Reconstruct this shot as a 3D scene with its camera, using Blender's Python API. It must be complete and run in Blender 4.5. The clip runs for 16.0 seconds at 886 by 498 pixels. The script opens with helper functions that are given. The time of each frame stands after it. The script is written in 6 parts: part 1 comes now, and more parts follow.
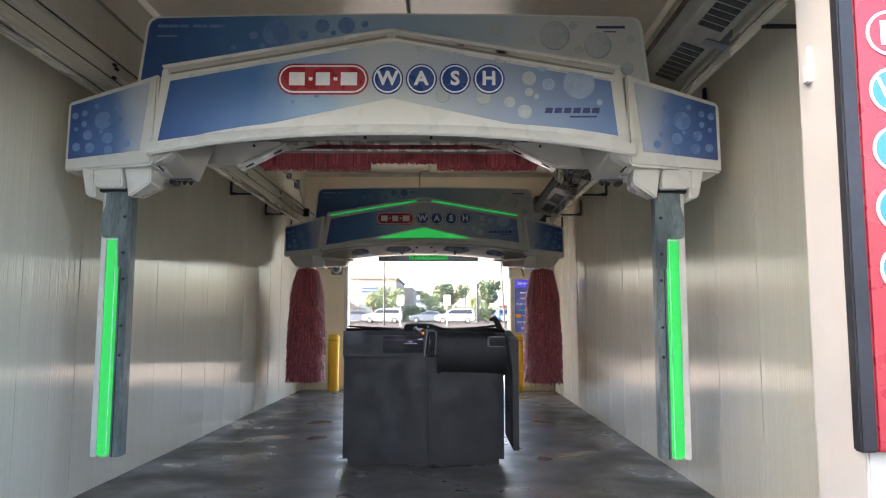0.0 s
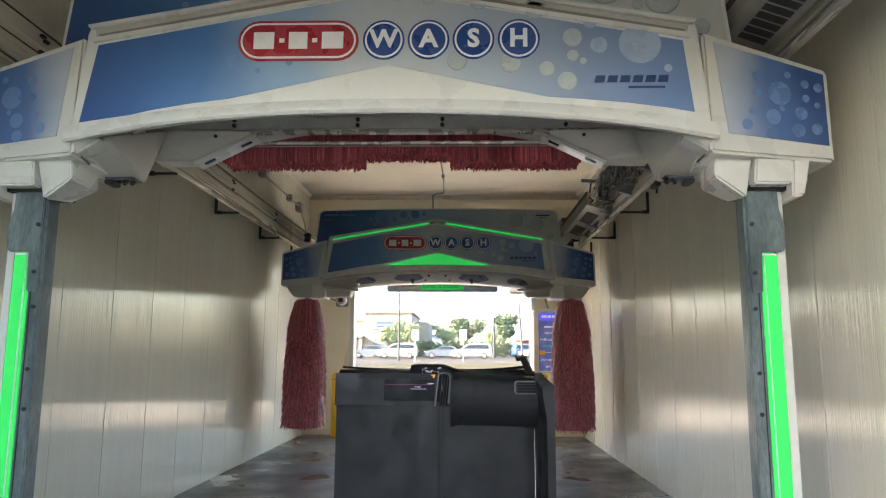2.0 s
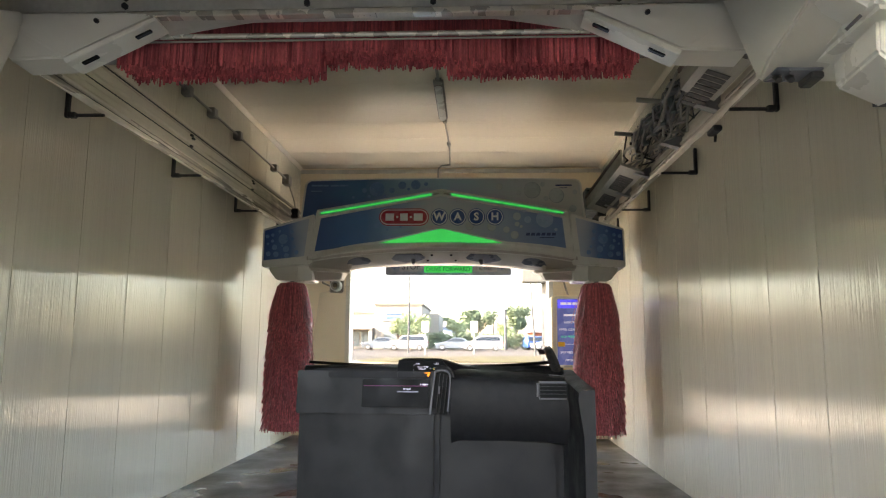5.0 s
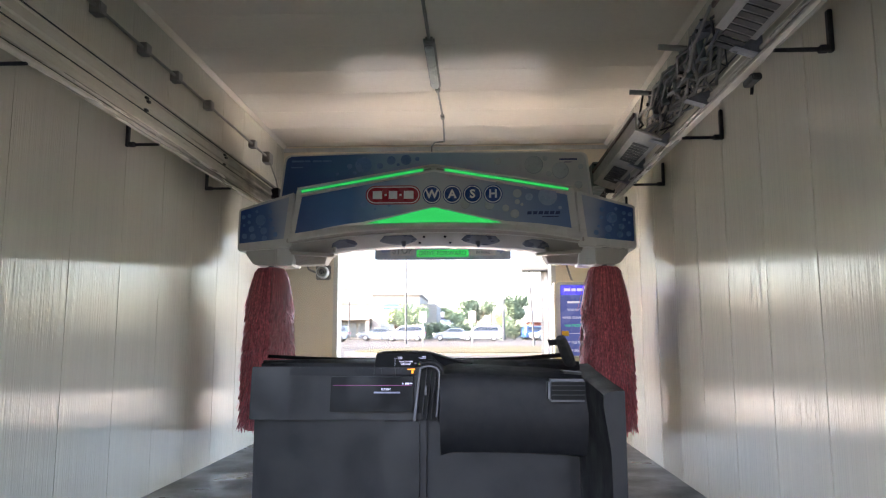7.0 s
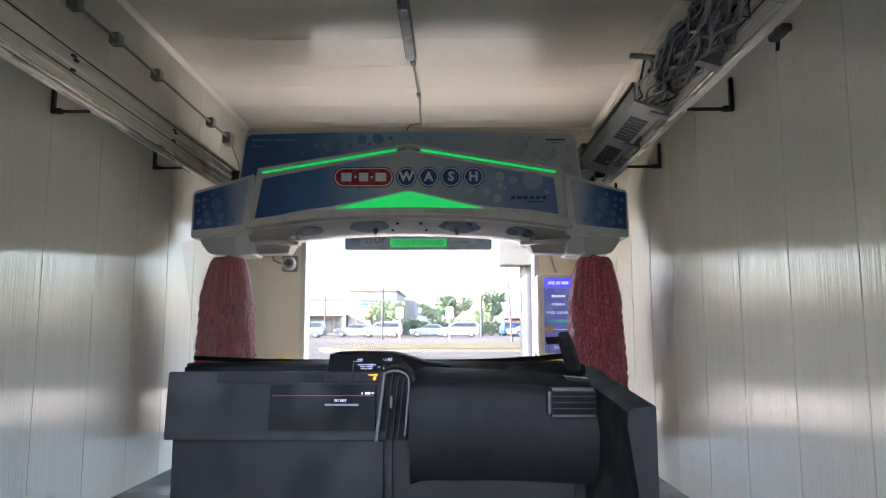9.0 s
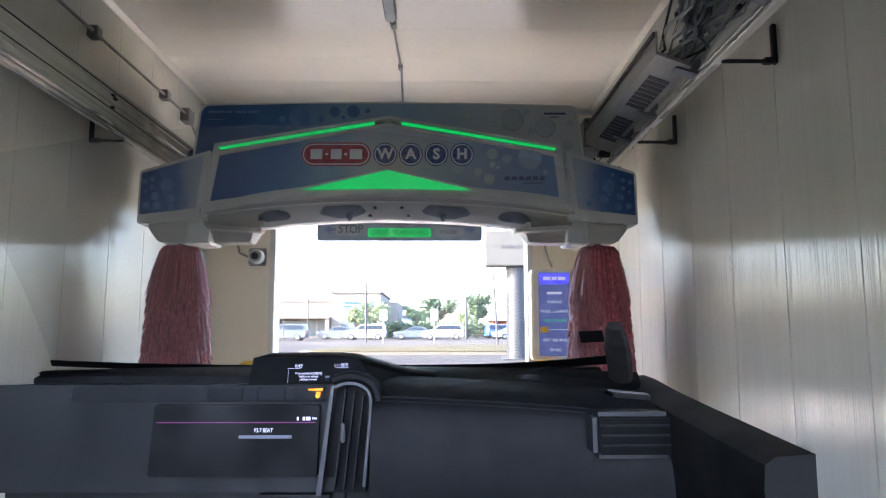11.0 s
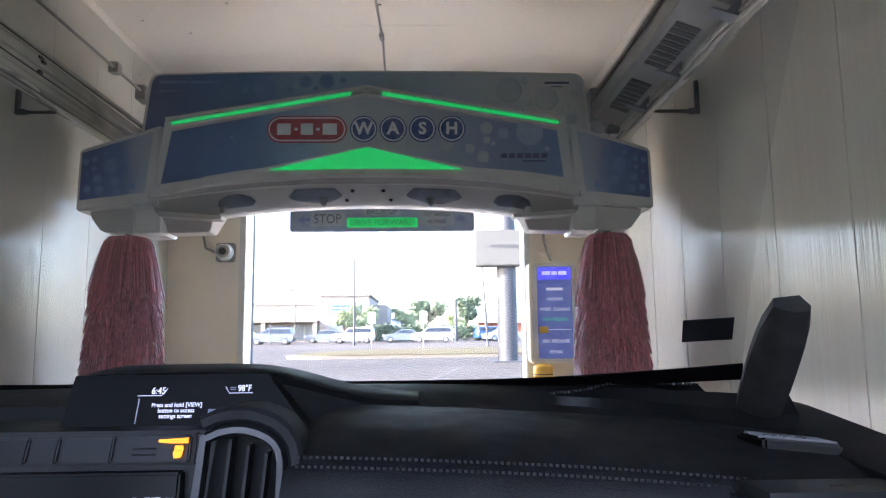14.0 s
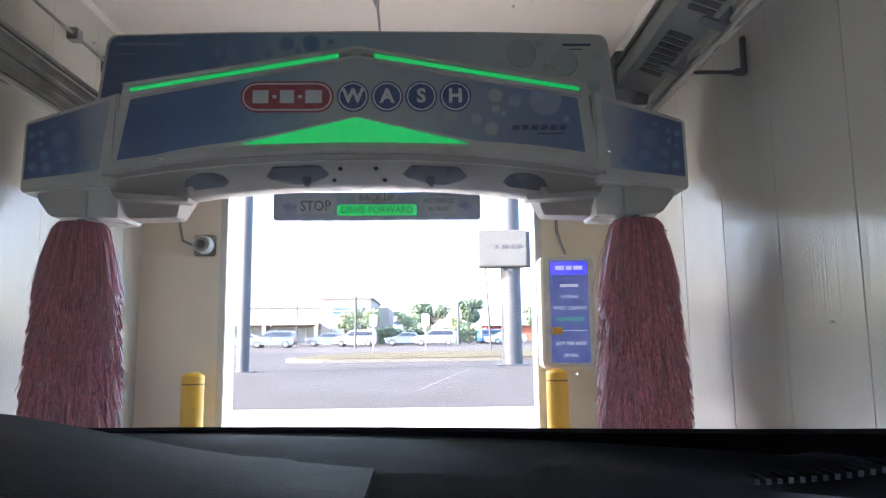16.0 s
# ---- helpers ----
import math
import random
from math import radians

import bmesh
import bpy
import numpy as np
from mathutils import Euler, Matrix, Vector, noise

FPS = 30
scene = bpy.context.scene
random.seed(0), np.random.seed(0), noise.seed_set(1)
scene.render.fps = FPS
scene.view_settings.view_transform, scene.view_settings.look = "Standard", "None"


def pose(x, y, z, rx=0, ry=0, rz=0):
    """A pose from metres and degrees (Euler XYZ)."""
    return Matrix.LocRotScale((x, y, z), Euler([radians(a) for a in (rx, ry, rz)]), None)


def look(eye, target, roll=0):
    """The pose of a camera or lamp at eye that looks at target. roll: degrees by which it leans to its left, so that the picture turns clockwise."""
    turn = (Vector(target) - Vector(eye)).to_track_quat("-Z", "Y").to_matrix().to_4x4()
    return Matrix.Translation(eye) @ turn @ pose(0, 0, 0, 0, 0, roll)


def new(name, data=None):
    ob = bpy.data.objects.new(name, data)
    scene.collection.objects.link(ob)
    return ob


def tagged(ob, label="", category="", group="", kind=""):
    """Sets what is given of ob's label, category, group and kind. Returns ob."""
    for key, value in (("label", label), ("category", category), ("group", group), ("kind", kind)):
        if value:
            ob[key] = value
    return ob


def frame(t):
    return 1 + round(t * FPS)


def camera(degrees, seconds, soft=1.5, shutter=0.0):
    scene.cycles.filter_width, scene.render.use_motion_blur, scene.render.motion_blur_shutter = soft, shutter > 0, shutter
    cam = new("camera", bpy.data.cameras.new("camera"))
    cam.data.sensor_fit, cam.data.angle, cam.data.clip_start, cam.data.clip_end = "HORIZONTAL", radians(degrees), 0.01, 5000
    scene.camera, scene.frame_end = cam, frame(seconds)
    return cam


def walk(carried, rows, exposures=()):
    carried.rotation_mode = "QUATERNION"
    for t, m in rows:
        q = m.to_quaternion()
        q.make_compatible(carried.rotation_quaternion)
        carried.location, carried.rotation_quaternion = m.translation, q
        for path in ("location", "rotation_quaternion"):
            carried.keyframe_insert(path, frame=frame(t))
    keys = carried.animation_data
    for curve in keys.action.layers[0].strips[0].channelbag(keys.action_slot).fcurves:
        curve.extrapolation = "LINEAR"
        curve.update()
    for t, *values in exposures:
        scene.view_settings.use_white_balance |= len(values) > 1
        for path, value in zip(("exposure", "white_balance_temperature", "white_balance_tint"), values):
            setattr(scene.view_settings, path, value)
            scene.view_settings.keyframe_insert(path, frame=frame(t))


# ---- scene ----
cam = camera(65.0, 16.0, soft=1.15)
# seconds, eye, target, roll
PATH = [
    (0, (0.389, 0.949, 1.346), (0.374, 2.938, 1.549), 0.2),
    (0.5, (0.388, 1.32, 1.356), (0.358, 3.308, 1.576), 0.3),
    (1, (0.386, 1.621, 1.366), (0.350, 3.607, 1.607), 0.3),
    (1.5, (0.386, 1.889, 1.374), (0.343, 3.868, 1.662), 0.35),
    (2, (0.386, 2.175, 1.383), (0.325, 4.152, 1.684), 0.3),
    (2.5, (0.385, 2.445, 1.379), (0.309, 4.42, 1.685), 0.2),
    (3, (0.390, 2.679, 1.375), (0.306, 4.653, 1.683), 0.2),
    (3.5, (0.397, 2.897, 1.379), (0.309, 4.873, 1.676), 0.35),
    (4, (0.407, 3.127, 1.379), (0.316, 5.104, 1.667), 0.45),
    (6.5, (0.435, 4.130, 1.375), (0.339, 6.110, 1.638), 0.15),
    (7, (0.437, 4.322, 1.376), (0.350, 6.304, 1.628), 0.0),
    (7.5, (0.437, 4.470, 1.376), (0.367, 6.454, 1.617), 0.0),
    (8, (0.435, 4.612, 1.378), (0.384, 6.596, 1.621), 0.1),
    (8.5, (0.434, 4.794, 1.379), (0.397, 6.779, 1.626), 0.1),
    (9, (0.431, 5.011, 1.379), (0.408, 6.997, 1.62), 0.0),
    (9.5, (0.433, 5.276, 1.371), (0.422, 7.261, 1.617), 0.1),
    (10, (0.424, 5.491, 1.362), (0.427, 7.476, 1.606), 0.1),
    (12.5, (0.437, 6.422, 1.347), (0.48, 8.405, 1.605), -0.2),
    (13, (0.438, 6.519, 1.344), (0.492, 8.502, 1.6), -0.3),
    (13.5, (0.441, 6.596, 1.35), (0.496, 8.579, 1.605), -0.5),
    (14, (0.442, 6.718, 1.345), (0.495, 8.701, 1.601), -0.6),
    (14.5, (0.444, 6.869, 1.343), (0.494, 8.852, 1.6), -0.6),
    (15, (0.452, 7.05, 1.344), (0.499, 9.032, 1.603), -0.7),
    (15.5, (0.457, 7.261, 1.339), (0.503, 9.243, 1.601), -0.6),
    (16, (0.463, 7.478, 1.334), (0.509, 9.46, 1.599), -0.6),
]
EXPOSURES = [(0.0, 3.68, 7050, 20), (0.8, 3.88, 7400, 27), (1.5, 3.92, 7400, 20), (2.5, 3.92, 7300, 13), (3.0, 3.85, 7400, 14), (4.0, 3.97, 8250, 13), (6.5, 4.33, 6900, 21), (9.0, 4.2, 6350, 20), (10.0, 4.15, 6080, 20), (13.0, 4.12, 6050, 22), (16.0, 4.12, 6000, 22)]
walk(cam, [(t, look(eye, target, roll)) for t, eye, target, roll in PATH], EXPOSURES)


# ---------------------------------------------------------------- light
world = bpy.data.worlds.new("evening_sky")
scene.world = world
world.use_nodes = True
wn = world.node_tree.nodes
sky = wn.new("ShaderNodeTexSky")
sky.sky_type, sky.sun_disc = "NISHITA", False
SUN_FROM = Vector((-0.86, -0.26, 0.46)).normalized()
sky.sun_elevation = math.asin(SUN_FROM.z)
sky.sun_rotation = math.atan2(SUN_FROM.x, SUN_FROM.y)
sky.air_density, sky.dust_density = 1.0, 3.0
wn["Background"].inputs[1].default_value = 0.15
world.node_tree.links.new(sky.outputs[0], wn["Background"].inputs[0])
sun_lamp = bpy.data.lights.new("sun", "SUN")
sun_lamp.energy, sun_lamp.angle, sun_lamp.color = 2.6, radians(0.6), (1.0, 0.93, 0.82)
sun = new("sun", sun_lamp)
sun.matrix_world = look((-40, -20, 40), Vector((-40, -20, 40)) - SUN_FROM)


# ---------------------------------------------------------------- materials
def rgb(h):
    """Linear colour from an sRGB hex string."""
    v = [int(h[i:i + 2], 16) / 255 for i in (0, 2, 4)]
    return tuple(c / 12.92 if c <= 0.04045 else ((c + 0.055) / 1.055) ** 2.4 for c in v) + (1.0,)


def mat(name, colour, rough=0.5, metal=0.0, var=0.12, scale=3.0, fine=40.0, bump=0.0, bump_scale=60.0, stretch=(1, 1, 1),
        dirt=None, dirt_amount=0.0, dirt_scale=1.5, rough_var=0.12, per_object=0.0, emit=0.0, spec=0.5, coat=0.0, islands=0.0):
    """Node material with colour and gloss varied at two scales, optional dirt, relief and spread between objects."""
    m = bpy.data.materials.new(name)
    m.use_nodes = True
    nt = m.node_tree
    n, l = nt.nodes, nt.links
    bsdf = n["Principled BSDF"]
    tex = n.new("ShaderNodeTexCoord")
    mp = n.new("ShaderNodeMapping")
    mp.inputs["Scale"].default_value = stretch
    l.new(tex.outputs["Object"], mp.inputs["Vector"])

    def noise_at(sc, detail=4.0):
        t = n.new("ShaderNodeTexNoise")
        t.inputs["Scale"].default_value, t.inputs["Detail"].default_value = sc, detail
        l.new(mp.outputs[0], t.inputs["Vector"])
        return t.outputs["Fac"]

    def mix(kind, fac, a, b):
        x = n.new("ShaderNodeMix")
        x.data_type, x.blend_type = "RGBA", kind
        for sock, v in ((x.inputs[0], fac), (x.inputs[6], a), (x.inputs[7], b)):
            if isinstance(v, bpy.types.NodeSocket):
                l.new(v, sock)
            else:
                sock.default_value = v
        return x.outputs[2]

    def ramp(src, lo, hi, p0=0.3, p1=0.7):
        r = n.new("ShaderNodeMapRange")
        r.inputs[1].default_value, r.inputs[2].default_value = p0, p1
        r.inputs[3].default_value, r.inputs[4].default_value = lo, hi
        l.new(src, r.inputs[0])
        return r.outputs[0]

    def grey(v):
        c = n.new("ShaderNodeCombineColor")
        for i in range(3):
            l.new(v, c.inputs[i])
        return c.outputs[0]

    col = mix("MULTIPLY", 1.0, colour, grey(ramp(noise_at(scale), 1 - var, 1 + var * 0.5)))
    col = mix("MULTIPLY", 1.0, col, grey(ramp(noise_at(fine), 1 - var * 0.6, 1 + var * 0.4)))
    if per_object:
        info = n.new("ShaderNodeObjectInfo")
        col = mix("MULTIPLY", 1.0, col, grey(ramp(info.outputs["Random"], 1 - per_object, 1 + per_object * 0.5, 0, 1)))
    if islands:
        geo = n.new("ShaderNodeNewGeometry")
        col = mix("MULTIPLY", 1.0, col, grey(ramp(geo.outputs["Random Per Island"], 1 - islands, 1 + islands * 0.7, 0, 1)))
    if dirt:
        col = mix("MIX", ramp(noise_at(dirt_scale, 3), 0.0, dirt_amount, 0.3, 0.8), col, dirt)
    l.new(col, bsdf.inputs["Base Color"])
    l.new(ramp(noise_at(scale * 2.3), max(0.02, rough - rough_var), min(1, rough + rough_var)), bsdf.inputs["Roughness"])
    bsdf.inputs["Metallic"].default_value = metal
    bsdf.inputs["Specular IOR Level"].default_value = spec
    bsdf.inputs["Coat Weight"].default_value = coat
    if bump:
        b = n.new("ShaderNodeBump")
        b.inputs["Strength"].default_value, b.inputs["Distance"].default_value = bump, 0.01
        l.new(noise_at(bump_scale, 5), b.inputs["Height"])
        l.new(b.outputs[0], bsdf.inputs["Normal"])
    if emit:
        l.new(col, bsdf.inputs["Emission Color"])
        bsdf.inputs["Emission Strength"].default_value = emit
    return m


def decal(name, stops, axis="X", stops_z=None):
    """Printed vinyl whose colour runs along the panel: stops are (metres, colour)."""
    m = mat(name, (1, 1, 1, 1), 0.3, var=0.02, dirt=rgb("8a8d90"), dirt_amount=0.08, dirt_scale=2.5, rough_var=0.02)
    n, l = m.node_tree.nodes, m.node_tree.links
    bsdf = n["Principled BSDF"]
    tex = n.new("ShaderNodeTexCoord")
    sep = n.new("ShaderNodeSeparateXYZ")
    wob = n.new("ShaderNodeTexNoise")
    wob.inputs["Scale"].default_value = 2.0
    l.new(tex.outputs["Object"], wob.inputs["Vector"])
    l.new(tex.outputs["Object"], sep.inputs[0])
    add = n.new("ShaderNodeMath")
    add.operation = "MULTIPLY_ADD"
    l.new(wob.outputs["Fac"], add.inputs[0])
    add.inputs[1].default_value = 0.35
    l.new(sep.outputs[axis], add.inputs[2])
    lo, hi = stops[0][0], stops[-1][0]
    r = n.new("ShaderNodeMapRange")
    r.inputs[1].default_value, r.inputs[2].default_value = lo + 0.17, hi + 0.17
    l.new(add.outputs[0], r.inputs[0])
    cr = n.new("ShaderNodeValToRGB")
    cr.color_ramp.interpolation = "EASE"
    for i, (p, c) in enumerate(stops):
        e = cr.color_ramp.elements[i] if i < 2 else cr.color_ramp.elements.new(0.5)
        e.position = (p - lo) / (hi - lo)
    for e, (p, c) in zip(sorted(cr.color_ramp.elements, key=lambda e: e.position), stops):
        e.position, e.color = (p - lo) / (hi - lo), c
    l.new(r.outputs[0], cr.inputs[0])
    first = [x for x in n if x.type == "MIX"][0]
    l.new(cr.outputs[0], first.inputs[6])
    return m


PANEL = mat("wall_panel_pvc", rgb("d9d5c5"), 0.02, var=0.06, scale=0.9, fine=26, bump=0.41, bump_scale=64.0, stretch=(1, 1, 0.016), spec=0.24,
            dirt=rgb("b5ae97"), dirt_amount=0.28, dirt_scale=3.0, rough_var=0.01)
for streak in [x for x in PANEL.node_tree.nodes if x.type == "TEX_NOISE" and x.inputs["Scale"].default_value == 64.0]:
    streak.inputs["Detail"].default_value = 2.0
CEIL = mat("ceiling_panel", rgb("eee5d6"), 0.26, spec=0.38, var=0.035, scale=0.7, fine=16, bump=0.04, bump_scale=3, rough_var=0.01)
CREAM = mat("painted_block", rgb("f4e8d0"), 0.5, var=0.06, scale=1.2, fine=20, bump=0.25, bump_scale=30, dirt=rgb("d2c6aa"), dirt_amount=0.3, rough_var=0.03)
CONCRETE = mat("wet_concrete", rgb("615e59"), 0.4, var=0.3, scale=0.7, fine=25, bump=0.2, bump_scale=35, dirt=rgb("4b4945"), dirt_amount=0.7, dirt_scale=0.6, rough_var=0.25)
ASPHALT = mat("sunlit_pavement", rgb("3a3937"), 0.9, var=0.22, scale=0.25, fine=18, bump=0.2, bump_scale=60, dirt=rgb("383634"), dirt_amount=0.6, dirt_scale=0.12, spec=0.05)
APRON = mat("bounce_apron_concrete", rgb("cfcabf"), 0.85, var=0.15, scale=0.5, fine=20, bump=0.2, bump_scale=40, dirt=rgb("b5afa4"), dirt_amount=0.4, dirt_scale=0.4, spec=0.05)
DRIVE = mat("bounce_drive_concrete", rgb("57544f"), 0.85, var=0.2, scale=0.5, fine=20, bump=0.2, bump_scale=40, dirt=rgb("5d5a54"), dirt_amount=0.5, dirt_scale=0.4, spec=0.05)
PYLON_BOX = mat("pylon_box_white", rgb("4a4a46"), 0.5, var=0.05)
ROAD = mat("road_asphalt", rgb("444240"), 0.9, var=0.2, scale=0.2, fine=12, bump=0.1, spec=0.05)
DRYGRASS = mat("dry_grass", rgb("443d30"), 0.95, var=0.35, scale=0.6, fine=14, bump=0.5, bump_scale=20, dirt=rgb("444a30"), dirt_amount=0.6, dirt_scale=0.4, spec=0.05)
KERB = mat("kerb_concrete", rgb("6a665f"), 0.85, var=0.15, spec=0.05)
SHELL = mat("white_gelcoat", rgb("d3d2ca"), 0.28, var=0.015, scale=2.5, fine=30, dirt=rgb("c0beb4"), dirt_amount=0.10, dirt_scale=5, rough_var=0.02)
# shell gelcoat greyed to put the underside's shade into its colour, plus grime
UNDER = mat("shaded_grimy_gelcoat", rgb("b9b4a9"), 0.35, var=0.05, scale=3, fine=35, dirt=rgb("8f897d"), dirt_amount=0.35, dirt_scale=3.5, rough_var=0.06)
COVER = mat("grey_white_cover", rgb("c3c1b9"), 0.32, var=0.02, scale=2.5, fine=30, dirt=rgb("a5a299"), dirt_amount=0.15, dirt_scale=4, rough_var=0.03)
SHELL_D = mat("grey_plastic", rgb("8f918f"), 0.4, var=0.1, dirt=rgb("5d5e5c"), dirt_amount=0.4)
STEEL = mat("stained_steel", rgb("7f8c8c"), 0.42, metal=0.4, var=0.42, scale=6, fine=70, stretch=(1, 1, 0.3), dirt=rgb("39444a"), dirt_amount=0.75, dirt_scale=8)
ALU = mat("aluminium_extrusion", rgb("d9d5ca"), 0.28, metal=0.45, var=0.10, scale=6, fine=60, stretch=(1, 0.08, 1), dirt=rgb("98948a"), dirt_amount=0.35, dirt_scale=9)
WEB = mat("matte_rail_web", rgb("cfcaba"), 0.5, var=0.05, scale=2, fine=40, stretch=(1, 0.1, 1), dirt=rgb("a39d8e"), dirt_amount=0.4, dirt_scale=1.6)
WEB_W = mat("dark_ended_rail_web", rgb("cfcaba"), 0.5, var=0.05, scale=2, fine=40, stretch=(1, 0.1, 1), dirt=rgb("a39d8e"), dirt_amount=0.4, dirt_scale=1.6)


def darken_along(m, start, full):
    """A near-black tone that thickens along the object's y axis, broken up by noise."""
    n, l = m.node_tree.nodes, m.node_tree.links
    tex, sep, noise = n.new("ShaderNodeTexCoord"), n.new("ShaderNodeSeparateXYZ"), n.new("ShaderNodeTexNoise")
    noise.inputs["Scale"].default_value, noise.inputs["Detail"].default_value = 5.0, 5.0
    shift, ramp, blend = n.new("ShaderNodeMath"), n.new("ShaderNodeMapRange"), n.new("ShaderNodeMix")
    shift.operation, shift.inputs[1].default_value = "MULTIPLY_ADD", 1.6
    ramp.inputs[1].default_value, ramp.inputs[2].default_value, ramp.inputs[4].default_value = start + 0.8, full + 0.8, 0.85
    blend.data_type = "RGBA"
    blend.inputs[7].default_value = rgb("2c2a28")
    base = n["Principled BSDF"].inputs["Base Color"]
    was = base.links[0].from_socket
    l.new(tex.outputs["Object"], sep.inputs[0])
    l.new(tex.outputs["Object"], noise.inputs["Vector"])
    l.new(noise.outputs["Fac"], shift.inputs[0])
    l.new(sep.outputs["Y"], shift.inputs[2])
    l.new(shift.outputs[0], ramp.inputs[0])
    l.new(ramp.outputs[0], blend.inputs[0])
    l.new(was, blend.inputs[6])
    l.new(blend.outputs[2], base)


darken_along(WEB_W, 10.9, 12.6)
SLOT = mat("slot_shadow", rgb("302f2e"), 0.6, var=0.25, scale=20)
TRAY = mat("dull_tray_aluminium", rgb("a09d94"), 0.42, metal=0.3, var=0.15, scale=7, fine=60, stretch=(1, 0.2, 1), dirt=rgb("6f6c65"), dirt_amount=0.4, dirt_scale=6)
RUST = mat("rusty_edge", rgb("5a4a42"), 0.7, var=0.3, scale=8, fine=60)
GUSSET = mat("dull_steel_gusset", rgb("84878b"), 0.5, metal=0.3, var=0.2, scale=9, fine=70)
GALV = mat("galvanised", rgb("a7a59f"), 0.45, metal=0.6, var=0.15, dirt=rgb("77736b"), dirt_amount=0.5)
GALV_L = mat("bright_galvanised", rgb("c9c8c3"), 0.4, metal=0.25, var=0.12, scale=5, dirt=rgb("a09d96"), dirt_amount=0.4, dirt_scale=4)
BLACKM = mat("black_bracket", rgb("303134"), 0.5, metal=0.3, var=0.2)
CABLE = mat("black_cable", rgb("1f2023"), 0.5, var=0.2)
GREYPIPE = mat("grey_conduit", rgb("8d8c86"), 0.45, var=0.15, dirt=rgb("5f5c55"), dirt_amount=0.5)
RED = mat("red_cloth", rgb("d2666e"), 0.7, var=0.45, scale=6, fine=170, dirt=rgb("7a333c"), dirt_amount=0.35, dirt_scale=9, stretch=(1, 1, 0.4), islands=0.45)
BRUSH = mat("wet_red_bristle", rgb("d4707a"), 0.34, var=0.5, scale=40, fine=260, dirt=rgb("9a424d"), dirt_amount=0.3, dirt_scale=7, islands=0.55)
SIGN_GREEN_INK = mat("dark_green_print", rgb("0d5a34"), 0.4, var=0.05)
GREEN = mat("green_light", rgb("00cc5c"), 0.4, var=0.03, emit=0.045)
WATER = bpy.data.materials.new("water_drop")
WATER.use_nodes = True
wb = WATER.node_tree.nodes["Principled BSDF"]
wb.inputs["Roughness"].default_value, wb.inputs["IOR"].default_value, wb.inputs["Transmission Weight"].default_value = 0.02, 1.33, 1.0
LED_OFF = mat("unlit_diffuser", rgb("d8dad6"), 0.3, var=0.05)
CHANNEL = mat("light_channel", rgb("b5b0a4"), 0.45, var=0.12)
# darker copy of the channel colour that carries its shade
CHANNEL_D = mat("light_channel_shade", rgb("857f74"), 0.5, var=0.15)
CAP_RED = mat("sign_red", rgb("a8333c"), 0.3, var=0.05)
CAP_BLUE = mat("sign_blue", rgb("2a4a86"), 0.3, var=0.05)
CAP_SKY = mat("sign_sky_blue", rgb("2f86c8"), 0.3, var=0.05)
WHITE = mat("sign_white", rgb("ececea"), 0.35, var=0.04)
INK = mat("dark_print", rgb("2a3a66"), 0.35, var=0.05)
BUBBLE_L = mat("pale_bubble", rgb("6a8bb8"), 0.3, var=0.12)
BUBBLE_B = mat("faint_bubble", rgb("9fb0c6"), 0.3, var=0.1)
BUBBLE_E = mat("bubble_edge", rgb("9aa4a6"), 0.3, var=0.1)
BUBBLE_W = mat("grey_bubble", rgb("b4bcbc"), 0.3, var=0.12)
D_TOP = decal("decal_top", [(-1.7, rgb("2e5082")), (-1.0, rgb("3f709f")), (-0.35, rgb("8fb0c6")), (0.15, rgb("bcc2be")), (1.7, rgb("c4c5be"))])
D_MID = decal("decal_mid", [(-1.6, rgb("34588e")), (-0.95, rgb("4374a8")), (-0.5, rgb("86a5c2")), (-0.1, rgb("b8bfc0")), (0.9, rgb("c2c5c0")), (1.2, rgb("a8b5c6")), (1.6, rgb("6481ac"))])
D_WL = decal("decal_wing_a", [(-2.25, rgb("2f4f88")), (-1.95, rgb("4a6da3")), (-1.65, rgb("b0b8c2"))])
D_WR = decal("decal_wing_b", [(1.65, rgb("b0b8c2")), (1.95, rgb("4a6da3")), (2.25, rgb("2f4f88"))])
YELLOW = mat("yellow_plastic", rgb("f0b81f"), 0.45, var=0.08, dirt=rgb("b58a2a"), dirt_amount=0.3)
MENUFRAME = mat("menu_frame", rgb("f3ead0"), 0.4, var=0.05)
MENU_BLUE = mat("menu_lit_blue", rgb("5866a4"), 0.25, var=0.08, scale=2.0, emit=0.03)
MENU_TEXT = mat("menu_text", rgb("d8dcea"), 0.3, var=0.02, emit=0.03)
MENU_GREEN = mat("menu_green", rgb("1fb98a"), 0.3, var=0.02, emit=0.05)
MENU_VIOLET = mat("menu_violet", rgb("4a48d8"), 0.3, var=0.02, emit=0.08)
SIGN_FACE = mat("lamp_sign_face", rgb("9fb2ca"), 0.3, var=0.08, dirt=rgb("5d6a7b"), dirt_amount=0.4)
SIGN_PLATE = mat("lamp_sign_plate", rgb("aab5c0"), 0.3, var=0.06)
SIGN_ARROW = mat("lamp_sign_arrow", rgb("6f86b4"), 0.3, var=0.05)
SIGN_DARK = mat("lamp_sign_letters", rgb("56636f"), 0.4, var=0.05)
LENS = mat("dark_lens", rgb("15171a"), 0.15, var=0.05)
NOZ = mat("dark_nozzle", rgb("626872"), 0.3, metal=0.2, var=0.2)
COLUMN = mat("pylon_paint", rgb("2b2f35"), 0.6, var=0.12, scale=1, dirt=rgb("24282d"), dirt_amount=0.4, bump=0.1)
